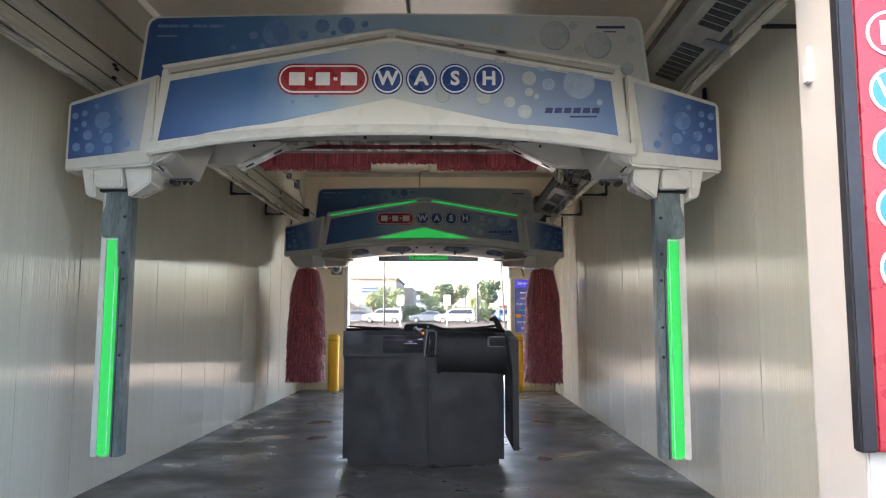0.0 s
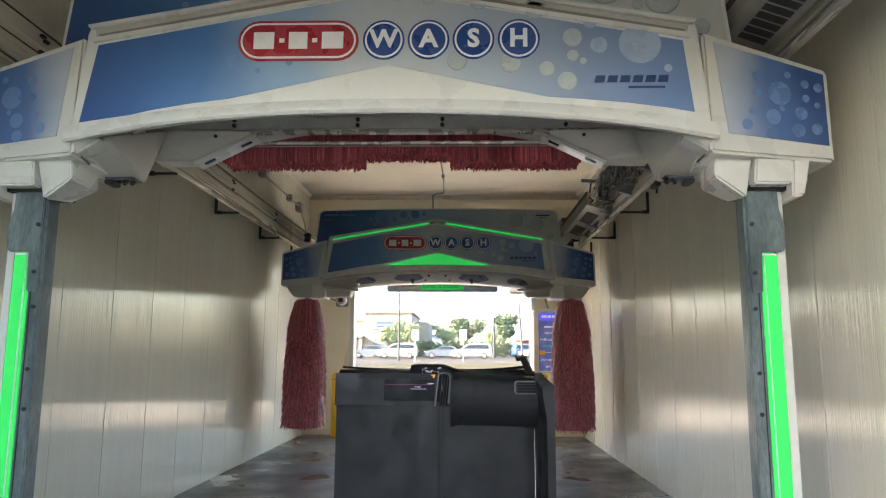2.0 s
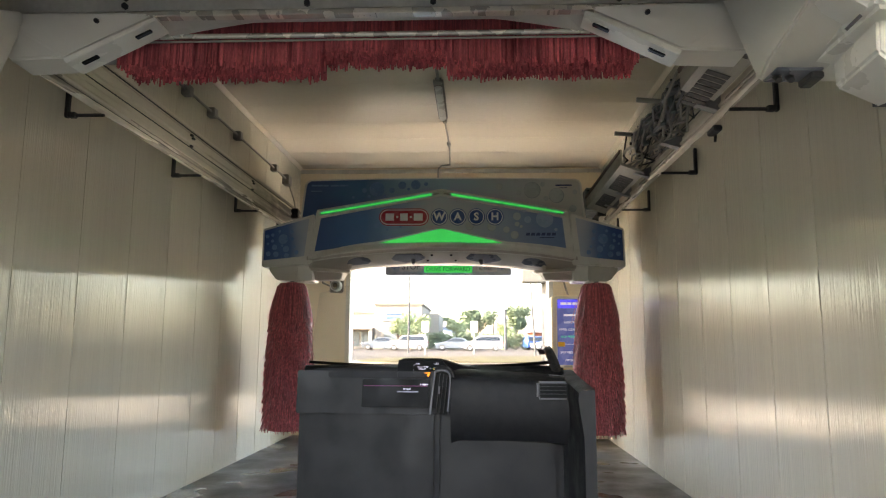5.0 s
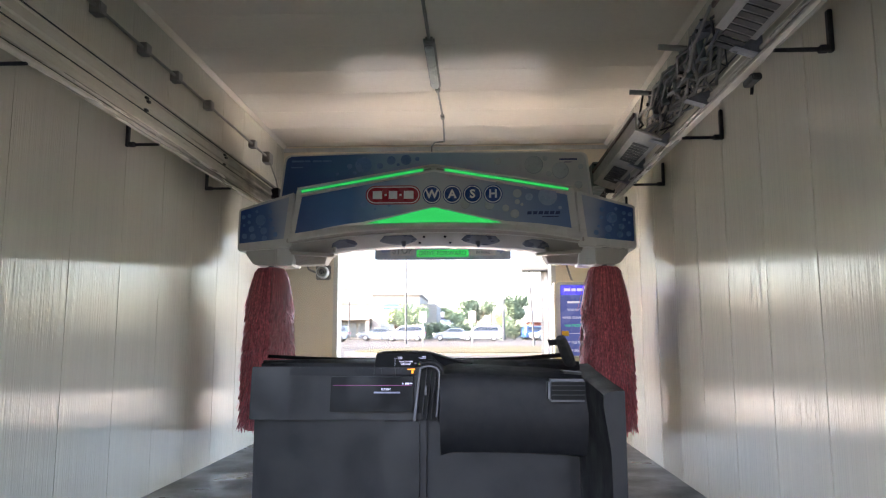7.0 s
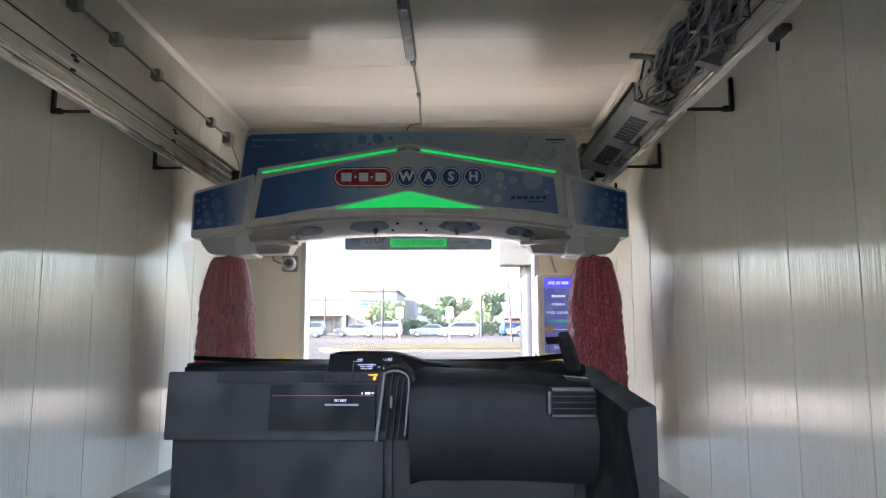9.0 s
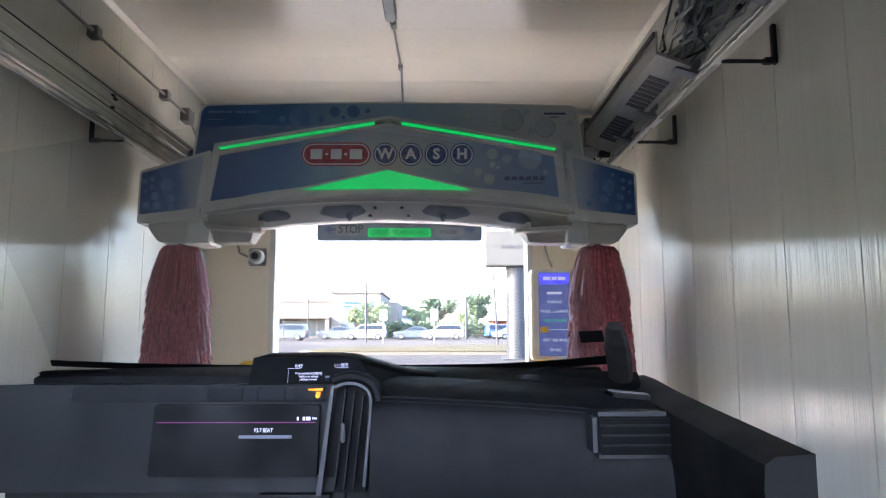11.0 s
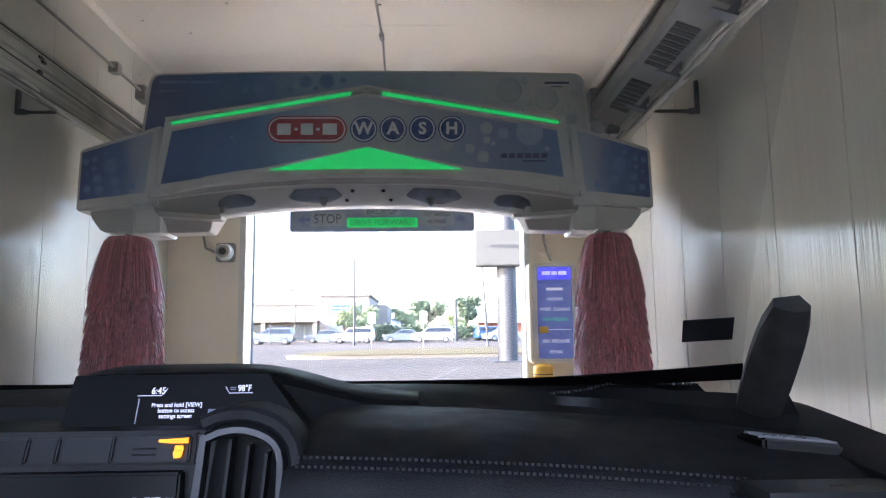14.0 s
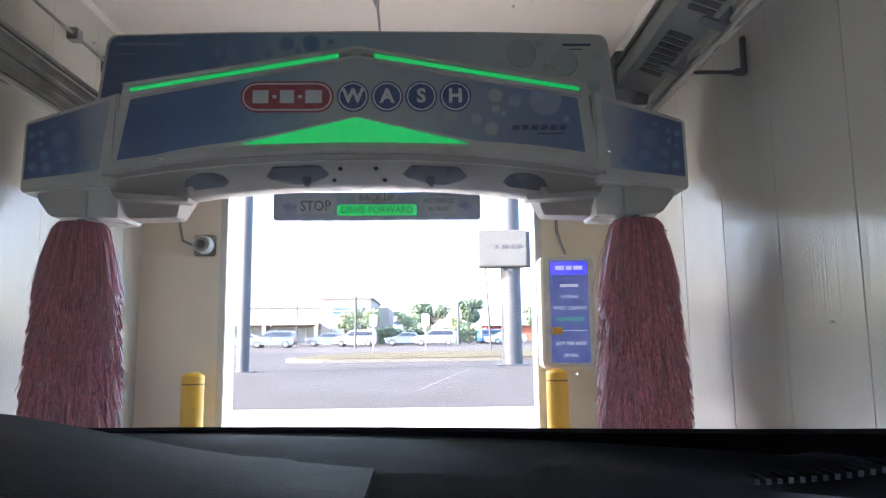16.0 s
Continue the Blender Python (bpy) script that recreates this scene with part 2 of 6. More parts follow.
STUCCO = mat("stucco_tan", rgb("8a857d"), 0.9, var=0.1, scale=0.3, fine=6, bump=0.1, spec=0.05)
STUCCO_D = mat("stucco_brown", rgb("7b766f"), 0.9, var=0.12, scale=0.3, fine=6, spec=0.05)
STOREGLASS = mat("store_glass", rgb("59646a"), 0.08, var=0.1)
BRICKY = mat("far_brick", rgb("8f5a4a"), 0.9, var=0.15, fine=8, spec=0.05)
SHINGLE = mat("far_shingle", rgb("6d6f76"), 0.9, var=0.15, fine=8, spec=0.05)
BARK = mat("bark", rgb("5a4a3c"), 0.95, var=0.3, scale=6, stretch=(1, 1, 0.2))
LEAF_L = mat("leaf_light", rgb("869270"), 0.7, var=0.3, scale=0.8, fine=3, spec=0.05)
LEAF_D = mat("leaf_dark", rgb("5d6b56"), 0.75, var=0.35, scale=0.5, fine=3, spec=0.05)
PAINT_W = mat("car_white", rgb("8e9094"), 0.22, var=0.03, coat=0.6)
PAINT_G = mat("car_grey", rgb("4c525b"), 0.25, metal=0.4, var=0.04, coat=0.6)
PAINT_B = mat("car_blue", rgb("2d4d86"), 0.25, metal=0.2, var=0.04, coat=0.6)
PAINT_K = mat("car_black", rgb("1c1e22"), 0.25, var=0.04, coat=0.6)
CARGLASS = mat("car_glass", rgb("1b2126"), 0.05, var=0.05)
TYRE = mat("tyre", rgb("1a1a1b"), 0.85, var=0.15)
RIM = mat("rim", rgb("9b9ea2"), 0.3, metal=0.8, var=0.1)
POLE = mat("dark_pole_paint", rgb("2c2e31"), 0.6, var=0.15)
PRINT = mat("grey_print", rgb("26282b"), 0.6, var=0.1)
LINEPAINT = mat("line_paint", rgb("5f5d5a"), 0.8, var=0.2, fine=30, spec=0.05)


# ---------------------------------------------------------------- building helpers
def obj(name, bm, material, parent=None, label="", smooth=False):
    me = bpy.data.meshes.new(name)
    bmesh.ops.recalc_face_normals(bm, faces=bm.faces)
    bm.to_mesh(me)
    bm.free()
    me.materials.append(material)
    if smooth:
        me.shade_smooth()
        me.set_sharp_from_angle(angle=radians(38))
    ob = new(name, me)
    if parent:
        ob.parent = parent
    if label:
        ob["label"] = label
    return ob


def part(name, bm, material, parent, label="", smooth=False):
    return obj(name, bm, material, parent, label, smooth)


def thing(name, at=(0, 0, 0), turn=0.0, label="", category="", group=""):
    e = new(name)
    e.empty_display_size = 0.1
    e.matrix_basis = pose(*at, 0, 0, turn)
    return tagged(e, label, category, group)


def bevel(bm, w, seg=2):
    if w:
        edges = [e for e in bm.edges if len(e.link_faces) == 2 and e.calc_face_angle(0) > 0.5]
        bmesh.ops.bevel(bm, geom=edges, offset=w, segments=seg, affect="EDGES", clamp_overlap=True)
    return bm


def box(x0, x1, y0, y1, z0, z1, w=0.0, seg=2, bm=None):
    one = bmesh.new()
    bmesh.ops.create_cube(one, size=1)
    for v in one.verts:
        v.co = ((x0 + x1) / 2 + v.co.x * (x1 - x0), (y0 + y1) / 2 + v.co.y * (y1 - y0), (z0 + z1) / 2 + v.co.z * (z1 - z0))
    bevel(one, w, seg)
    return merge(bm, one)


def merge(bm, one):
    if bm is None:
        return one
    me = bpy.data.meshes.new("tmp")
    one.to_mesh(me)
    one.free()
    bm.from_mesh(me)
    bpy.data.meshes.remove(me)
    return bm


def prism(poly, a0, a1, axis="y", w=0.0, seg=2, bm=None):
    """A polygon pushed along an axis: (x, z) along y, (y, z) along x, (x, y) along z."""
    place = {"y": lambda p, a: (p[0], a, p[1]), "x": lambda p, a: (a, p[0], p[1]), "z": lambda p, a: (p[0], p[1], a)}[axis]
    one = bmesh.new()
    front = [one.verts.new(place(p, a0)) for p in poly]
    back = [one.verts.new(place(p, a1)) for p in poly]
    one.faces.new(front)
    one.faces.new(back[::-1])
    k = len(poly)
    for i in range(k):
        one.faces.new((front[i], front[(i + 1) % k], back[(i + 1) % k], back[i]))
    bmesh.ops.recalc_face_normals(one, faces=one.faces)
    bevel(one, w, seg)
    return merge(bm, one)


def hull(points, w=0.0, bm=None):
    one = bmesh.new()
    for p in points:
        one.verts.new(p)
    bmesh.ops.convex_hull(one, input=one.verts)
    bmesh.ops.dissolve_limit(one, angle_limit=0.02, verts=one.verts, edges=one.edges)
    bevel(one, w)
    return merge(bm, one)


def rod(a, b, r0, r1=None, n=12, bm=None, caps=True):
    a, b = Vector(a), Vector(b)
    one = bmesh.new()
    bmesh.ops.create_cone(one, cap_ends=caps, segments=n, radius1=r0, radius2=r0 if r1 is None else r1, depth=(b - a).length)
    turn = (b - a).to_track_quat("Z", "Y").to_matrix().to_4x4()
    bmesh.ops.transform(one, matrix=Matrix.Translation((a + b) / 2) @ turn, verts=one.verts)
    return merge(bm, one)


def pipe(points, r, n=8, bm=None):
    for a, b in zip(points, points[1:]):
        bm = rod(a, b, r, n=n, bm=bm)
    for p in points[1:-1]:
        one = bmesh.new()
        bmesh.ops.create_uvsphere(one, u_segments=n, v_segments=6, radius=r * 1.02)
        bmesh.ops.translate(one, vec=p, verts=one.verts)
        bm = merge(bm, one)
    return bm


def disc(cx, y, cz, r, depth=0.002, n=28, bm=None, rx=None):
    rx = rx or r
    pts = [(cx + rx * math.cos(2 * math.pi * i / n), cz + r * math.sin(2 * math.pi * i / n)) for i in range(n)]
    return prism(pts, y, y - depth, "y", bm=bm)


def capsule(cx, cz, w, h, n=10):
    pts = []
    r = h / 2
    for i in range(n + 1):
        a = -math.pi / 2 + math.pi * i / n
        pts.append((cx + w / 2 - r + r * math.cos(a), cz + r * math.sin(a)))
    for i in range(n + 1):
        a = math.pi / 2 + math.pi * i / n
        pts.append((cx - w / 2 + r + r * math.cos(a), cz + r * math.sin(a)))
    return pts


def rounded(x0, x1, z0, z1, r, n=5):
    pts = []
    for cx, cz, a0 in ((x1 - r, z0 + r, -90), (x1 - r, z1 - r, 0), (x0 + r, z1 - r, 90), (x0 + r, z0 + r, 180)):
        pts += [(cx + r * math.cos(radians(a0 + 90 * i / n)), cz + r * math.sin(radians(a0 + 90 * i / n))) for i in range(n + 1)]
    return pts


def words(name, body, size, material, parent, m, depth=0.002, squeeze=1.0, label="", bold=0.012):
    """Lettering as a mesh; it reads along x and stands up along z after the pose m."""
    cu = bpy.data.curves.new("lettering", "FONT")
    cu.body, cu.size, cu.extrude, cu.align_x, cu.align_y, cu.resolution_u = body, size, depth / 2, "CENTER", "CENTER", 3
    cu.offset = bold * size
    tmp = new("lettering", cu)
    bpy.context.view_layer.update()
    me = bpy.data.meshes.new_from_object(tmp.evaluated_get(bpy.context.evaluated_depsgraph_get()))
    bpy.data.objects.remove(tmp)
    bpy.data.curves.remove(cu)
    me.transform(m @ Matrix.Diagonal((squeeze, 1, 1, 1)))
    me.materials.clear()
    me.materials.append(material)
    me.name = name
    ob = new(name, me)
    if parent:
        ob.parent = parent
    if label:
        ob["label"] = label
    return ob


def facing(x, y, z):
    return pose(x, y, z, 90, 0, 0)


# ---------------------------------------------------------------- the wash bay
HALF, CEILING, ENTRY, BACK = 2.44, 4.26, 3.46, 14.55
DOOR, ENTRY_DOOR, DOOR_TOP, ENTRY_TOP, THICK = 1.62, 1.90, 3.05, 3.14, 0.30

floor = obj("floor", box(-HALF - 0.2, HALF + 0.2, ENTRY - 0.3, BACK + THICK, -0.25, 0.0), CONCRETE)
tagged(floor, "wet grey concrete floor of the wash bay", "floor", kind="structure")


def side_wall(name, x0, x1):
    w = obj(name, box(x0, x1, ENTRY, BACK + THICK, 0.0, CEILING + 0.2), PANEL)
    return tagged(w, "cream glossy plastic-panelled side wall of the wash bay", "wall", kind="structure")


wall_west = side_wall("wall_west", -HALF - 0.25, -HALF - 0.012)
wall_east = side_wall("wall_east", HALF + 0.012, HALF + 0.25)

ceiling = box(-HALF - 0.25, HALF + 0.25, ENTRY, BACK + THICK, CEILING, CEILING + 0.18)
for i in range(17):
    y = 3.4 + 0.68 * i
    ceiling = box(-HALF, HALF, y - 0.002, y + 0.002, CEILING - 0.0015, CEILING + 0.01, bm=ceiling)
ceiling = obj("ceiling", ceiling, CEIL)
tagged(ceiling, "cream panelled ceiling of the wash bay", "ceiling", kind="structure")


def end_wall(name, y0, y1, material, label, gap, top=DOOR_TOP):
    """End wall with its door opening: two piers and a lintel."""
    bm = box(-HALF - 0.25, -gap, y0, y1, 0, CEILING + 0.2)
    bm = box(gap, HALF + 0.25, y0, y1, 0, CEILING + 0.2, bm=bm)
    bm = box(-gap, gap, y0, y1, top, CEILING + 0.2, bm=bm)
    return tagged(obj(name, bm, material), label, "wall", kind="structure")


wall_north = end_wall("wall_north", BACK, BACK + THICK, CREAM, "cream painted end wall round the exit opening", DOOR)
wall_south = end_wall("wall_south", ENTRY, ENTRY + THICK, CREAM, "cream painted end wall round the entrance opening", ENTRY_DOOR, ENTRY_TOP)

# cove strips where walls and ceiling meet
for name, x in (("trim_west", -HALF), ("trim_east", HALF)):
    s = 1 if x < 0 else -1
    t = prism([(x, CEILING), (x + s * 0.045, CEILING), (x + s * 0.04, CEILING - 0.012), (x + s * 0.012, CEILING - 0.04), (x, CEILING - 0.045)], ENTRY + THICK, BACK, "y")
    tagged(obj(name, t, CEIL), "pale cove strip between wall and ceiling", "trim", kind="structure")
t = box(-HALF, HALF, BACK - 0.03, BACK - 0.002, CEILING - 0.09, CEILING - 0.03, 0.006)
tagged(obj("trim_north", t, SHELL), "pale strip along the top of the end wall", "trim", kind="structure")

# door frames
for n, (y, gap, top) in enumerate(((BACK, DOOR, DOOR_TOP), (ENTRY, ENTRY_DOOR, ENTRY_TOP))):
    bm = None
    for x in (-1, 1):
        bm = box(*sorted((x * (gap - 0.05), x * (gap + 0.02))), y - 0.02, y + THICK + 0.02, 0.0, top, 0.008, bm=bm)
    bm = box(-gap - 0.02, gap + 0.02, y - 0.02, y + THICK + 0.02, top - 0.05, top + 0.07, 0.008, bm=bm)
    tagged(obj("door_frame_%d" % (n + 1), bm, COVER if n else SHELL), "white metal frame lining the bay's drive-through opening", "door frame", kind="structure")

# ground: one sheet, rising gently away from the exit
def ground_z(y):
    if y < 15:
        return 0.0
    return min(0.0175 * (y - 15), 0.37) + max(0.0, min(y, 130) - 36.2) * 0.0125


gm = bmesh.new()
rows = [-600, -100, -20, 3.1, 14.86, 15, 20, 28, 36.2, 50, 80, 130, 300, 1500]
cols = [-1500, -200, -60, -20, -4, 4, 20, 60, 200, 1500]
grid = [[gm.verts.new((x, y, ground_z(y) - (0.03 if y < 14.9 else 0.0))) for x in cols] for y in rows]
for j in range(len(rows) - 1):
    for i in range(len(cols) - 1):
        gm.faces.new((grid[j][i], grid[j][i + 1], grid[j + 1][i + 1], grid[j + 1][i]))
tagged(obj("ground", gm, ASPHALT), "pale sunlit car park paving sloping gently up", "ground", kind="structure")


# unseen aprons, lighter than the ground, added to reflect daylight into the bay
for name, y0, y1 in (("pavement_exit", 14.86, 20.8), ("pavement_entrance", -8.9, 3.1)):
    bm = bmesh.new()
    ys, lift = [y0 + (y1 - y0) * i / 4 for i in range(5)], 0.008 if y0 > 0 else -0.012
    ps = [(bm.verts.new((-13, y, ground_z(y) + lift)), bm.verts.new((13, y, ground_z(y) + lift))) for y in ys]
    for a, b in zip(ps, ps[1:]):
        bm.faces.new((a[0], a[1], b[1], b[0]))
    tagged(obj(name, bm, APRON if y0 > 0 else DRIVE), "unseen concrete apron added to bounce light into the bay", "pavement", kind="structure")


# unseen wall added behind the entrance: closes the background, cuts low skylight
far = box(-26, 26, -9.4, -9.0, -0.1, 3.7, 0.02)
tagged(obj("wall_far_south", far, CREAM), "plain unseen wall added behind the entrance to close it off and limit skylight", "wall", kind="structure")

# unseen tall wall added only to shade the entrance from the sun
far = box(-7.3, -7.0, -5.0, 3.4, -0.1, 8.5, 0.02)
tagged(obj("wall_drive_west", far, CREAM), "plain unseen wall added to keep sun and sky off the entrance", "wall", kind="structure")

# wall panels: separate sheets with a joint between them
def panel_mesh(width):
    bm = box(-0.012, 0.0, 0.001, width - 0.001, 0.0, CEILING - 0.004, 0.003, 1)
    bm = box(0.0, 0.003, width - 0.030, width - 0.002, 0.0, CEILING - 0.004, bm=bm)
    me = bpy.data.meshes.new("wall_panel")
    bmesh.ops.recalc_face_normals(bm, faces=bm.faces)
    bm.to_mesh(me)
    bm.free()
    me.materials.append(PANEL)
    return me


def panels(wall, x, flip, first, pitch):
    me = panel_mesh(pitch)
    k = 0
    y = first
    while y < BACK - 0.02:
        if y >= ENTRY - 0.1 and y + pitch <= BACK + 0.35:
            ob = new("wall_panel", me)
            ob.parent = wall
            ob.matrix_basis = pose(x, y + (pitch if flip else 0), 0, 0, 0, 180 if flip else 0) @ Matrix.Diagonal((1, min(1.0, (BACK - y) / pitch), 1, 1))
        y += pitch


panels(wall_west, -HALF, False, 3.43, 0.715)
panels(wall_east, HALF, True, 3.43, 0.715)


# ---------------------------------------------------------------- the wash gantries
def arc(x, z_mid, z_end, half):
    """Height of the hood's arched lower edge at x."""
    return z_end + (z_mid - z_end) * (1 - (abs(x) / half) ** 2.2)


def bubble(parent, x, y, z, r, fill, edge=None, turn=0.0):
    """One printed bubble, a thin disc with an optional darker rim."""
    one = disc(0, 0, 0, r, 0.0012, 26)
    bmesh.ops.transform(one, matrix=pose(x, y, z, 0, 0, turn), verts=one.verts)
    b = part("bubble", one, edge or fill, parent)
    if edge:
        part("bubble_fill", disc(x - r * 0.03, y - 0.0012, z + r * 0.03, r * 0.93, 0.0008, 26), fill, b)


def gantry(at, lit, label, seed):
    g = thing("wash_gantry", at, 0, label, "car wash gantry", "overhead wash gantries")
    # rear name board
    board = [(-1.80, 2.88), (1.80, 2.88), (1.745, 3.40), (1.73, 3.445), (1.69, 3.472), (0.85, 3.491), (0, 3.497), (-0.85, 3.491), (-1.69, 3.472), (-1.73, 3.445), (-1.745, 3.40)]
    part("name_board", prism(board, 0.0, 0.12, "y", 0.012), SHELL, g, smooth=True)
    inset = [(-1.77, 2.9), (1.77, 2.9), (1.718, 3.39), (1.70, 3.428), (1.66, 3.452), (0.85, 3.472), (0, 3.477), (-0.85, 3.472), (-1.66, 3.452), (-1.70, 3.428), (-1.718, 3.39)]
    part("printed_sheet", prism(inset, -0.002, -0.005, "y"), D_TOP, g, "blue to white printed sheet with bubbles")
    for x, z, r in ((-0.82, 3.345, 0.095), (-0.98, 3.33, 0.03), (-0.63, 3.33, 0.035), (-0.50, 3.395, 0.05), (-0.33, 3.40, 0.06), (-0.72, 3.26, 0.022), (-0.42, 3.345, 0.018), (-0.92, 3.25, 0.022), (-1.12, 3.24, 0.018), (-0.2, 3.41, 0.025)):
        bubble(g, x, -0.005, z, r, BUBBLE_L)
    for x, z, r in ((1.13, 3.325, 0.105), (1.43, 3.255, 0.095), (1.63, 3.09, 0.045), (0.96, 3.29, 0.03), (1.30, 3.22, 0.03), (1.26, 3.40, 0.028), (0.72, 3.37, 0.04), (1.66, 3.30, 0.03)):
        bubble(g, x, -0.005, z, r, BUBBLE_W, BUBBLE_E)
    # small print and badge, too fine to read
    bm = None
    for x, w in ((-1.62, 0.07), (-1.545, 0.07), (-1.47, 0.06), (-1.36, 0.10), (-1.24, 0.11)):
        bm = box(x - w / 2, x + w / 2, -0.007, -0.005, 3.385, 3.405, bm=bm)
    bm = box(-1.66, -1.52, -0.007, -0.005, 3.318, 3.328, bm=bm)
    part("small_print", bm, BUBBLE_L, g)
    bm = box(1.42, 1.62, -0.007, -0.005, 3.378, 3.396, bm=None)
    bm = box(1.47, 1.56, -0.007, -0.005, 3.35, 3.358, bm=bm)
    part("small_print", bm, INK, g)
    # front hood
    low = [(1.67 - 3.34 * i / 24, arc(1.67 - 3.34 * i / 24, 2.585, 2.44, 1.67)) for i in range(25)]
    outline = low + [(-1.61, 3.03), (-1.595, 3.05), (-0.02, 3.314), (0.02, 3.314), (1.595, 3.05), (1.61, 3.03)]
    bm = prism(outline, -0.15, -0.105, "y")
    for v in bm.verts:
        if v.co.y < 0:
            v.co.x *= 0.965
    part("hood", bevel(bm, 0.012), SHELL, g, "white moulded front hood", smooth=True)
    # raised border round the printed sheet, and the chevron light channel
    f = -0.15
    for s in (-1, 1):
        part("channel_lip", prism([(s * 1.545, 3.047), (0, 3.307), (0, 3.287), (s * 1.53, 3.027)], f - 0.03, f + 0.01, "y", 0.004), SHELL, g)
        ch = part("light_channel", prism([(s * 1.51, 3.026), (0, 3.287), (0, 3.243), (s * 1.50, 2.982)], f - 0.006, f + 0.01, "y"), CHANNEL, g, "grey recessed chevron light channel")
        # shade in the channel's lower half is coloured in as a strip
        part("channel_shade", prism([(s * 1.49, 3.002), (s * 0.03, 3.264), (s * 0.03, 3.247), (s * 1.485, 2.985)], f - 0.0075, f - 0.004, "y"), CHANNEL_D, ch, "lower half of the channel, recess shade put into its colour")
        if lit:
            part("light_strip", prism([(s * 1.495, 3.018), (s * 0.12, 3.2565), (s * 0.12, 3.2275), (s * 1.49, 2.994)], f - 0.012, f - 0.0078, "y"), GREEN, ch, "glowing green light strip")
        part("channel_lip", prism([(s * 1.515, 2.980), (0, 3.241), (0, 3.224), (s * 1.515, 2.955)], f - 0.022, f + 0.01, "y", 0.004), SHELL, g)
    # lower rim, bowed forward
    bm = bmesh.new()
    N = 32
    ring = []
    for i in range(N + 1):
        x = -1.635 + 3.27 * i / N
        z0 = arc(x, 2.565, 2.425, 1.69)
        y = f - 0.05 * (1 - abs(x / 1.635) ** 4) - 0.010
        ring.append([bm.verts.new(p) for p in ((x, f + 0.02, z0 + 0.085), (x, f - 0.006, z0 + 0.083), (x, y + 0.006, z0 + 0.028), (x, y + 0.004, z0 + 0.014), (x, y + 0.018, z0), (x, y + 0.03, z0 + 0.004))])
    for a, b in zip(ring, ring[1:]):
        for k in range(6):
            bm.faces.new((a[k], a[(k + 1) % 6], b[(k + 1) % 6], b[k]))
    bm.faces.new(ring[0])
    bm.faces.new(ring[-1])
    part("lower_rim", bm, SHELL, g, smooth=True)
    # filler added so that the cavity behind the hood reads dark
    part("hood_liner", box(-1.56, 1.56, -0.10, 0.14, 2.83, 2.87), SHELL_D, g)
    # printed sheet of the hood with its pointed lower edge
    edge = [(-1.565, 2.492), (-1.4, 2.548), (-1.2, 2.595), (-1.0, 2.63), (-0.8, 2.655), (0, 2.828), (0.8, 2.655), (1.0, 2.64), (1.2, 2.622), (1.4, 2.594), (1.52, 2.572)]
    sheet = edge + [(1.478, 2.945), (0, 3.220), (-1.49, 2.945)]
    part("printed_sheet", prism(sheet, f - 0.001, f - 0.004, "y"), D_MID, g, "blue to white printed sheet with bubbles")

    for x, z, r in ((-0.785, 2.855, 0.038), (-0.50, 2.845, 0.018), (-0.66, 2.80, 0.014), (-0.28, 2.865, 0.014)):
        bubble(g, x, f - 0.004, z, r, BUBBLE_L)
    for x, z, r in ((1.265, 2.93, 0.105), (1.06, 2.925, 0.042), (0.93, 2.965, 0.05), (0.74, 3.115, 0.05), (1.02, 3.05, 0.035), (0.46, 3.165, 0.045), (0.35, 2.845, 0.05), (0.62, 2.835, 0.055), (0.80, 2.80, 0.04), (0.90, 2.735, 0.05), (0.98, 2.84, 0.018), (1.46, 2.99, 0.03), (0.20, 3.18, 0.03), (1.40, 2.80, 0.02), (0.93, 2.87, 0.03)):
        bubble(g, x, f - 0.004, z, r, BUBBLE_W if x < 1.0 else BUBBLE_B, BUBBLE_E if x < 1.0 else None)
    # red badge and four round letters
    bm = prism(capsule(-0.458, 2.958, 0.618, 0.216), f - 0.004, f - 0.008, "y")
    b = part("badge", bm, CAP_RED, g, "red capsule badge with a white outline")
    part("badge_outline", prism(capsule(-0.458, 2.958, 0.592, 0.190), f - 0.008, f - 0.0095, "y"), WHITE, b)
    part("badge_field", prism(capsule(-0.458, 2.958, 0.570, 0.168), f - 0.0095, f - 0.011, "y"), CAP_RED, b)
    bm = None
    for x, w in ((-0.633, 0.105), (-0.541, 0.026), (-0.458, 0.095), (-0.373, 0.026), (-0.282, 0.11)):
        h = 0.045 if w > 0.05 else 0.011
        bm = box(x - w / 2, x + w / 2, f - 0.013, f - 0.011, 2.958 - h, 2.958 + h, bm=bm)
    part("badge_bar", bm, WHITE, b, "white bars in place of the name")
    for ch, x in zip("WASH", (-0.022, 0.205, 0.432, 0.660)):
        r = part("letter_disc", disc(x, f - 0.004, 2.959, 0.106, 0.004), CAP_BLUE, g, "blue disc with a white letter")
        part("letter_ring", disc(x, f - 0.008, 2.959, 0.096, 0.0015), WHITE, r)
        part("letter_field", disc(x, f - 0.0095, 2.959, 0.086, 0.0015), CAP_BLUE, r)
        words("letter", ch, 0.132, WHITE, r, facing(x, f - 0.0125, 2.959), 0.002, bold=0.035)
    # maker's word mark as bars
    for k in range(6):
        x = 1.032 + k * 0.0625
        part("word_mark_bar", prism([(x, 2.726), (x + 0.050, 2.726), (x + 0.056, 2.762), (x + 0.010, 2.762)], f - 0.004, f - 0.006, "y"), INK, g)
    part("word_mark_bar", box(1.20, 1.38, f - 0.006, f - 0.004, 2.695, 2.707), INK, g)
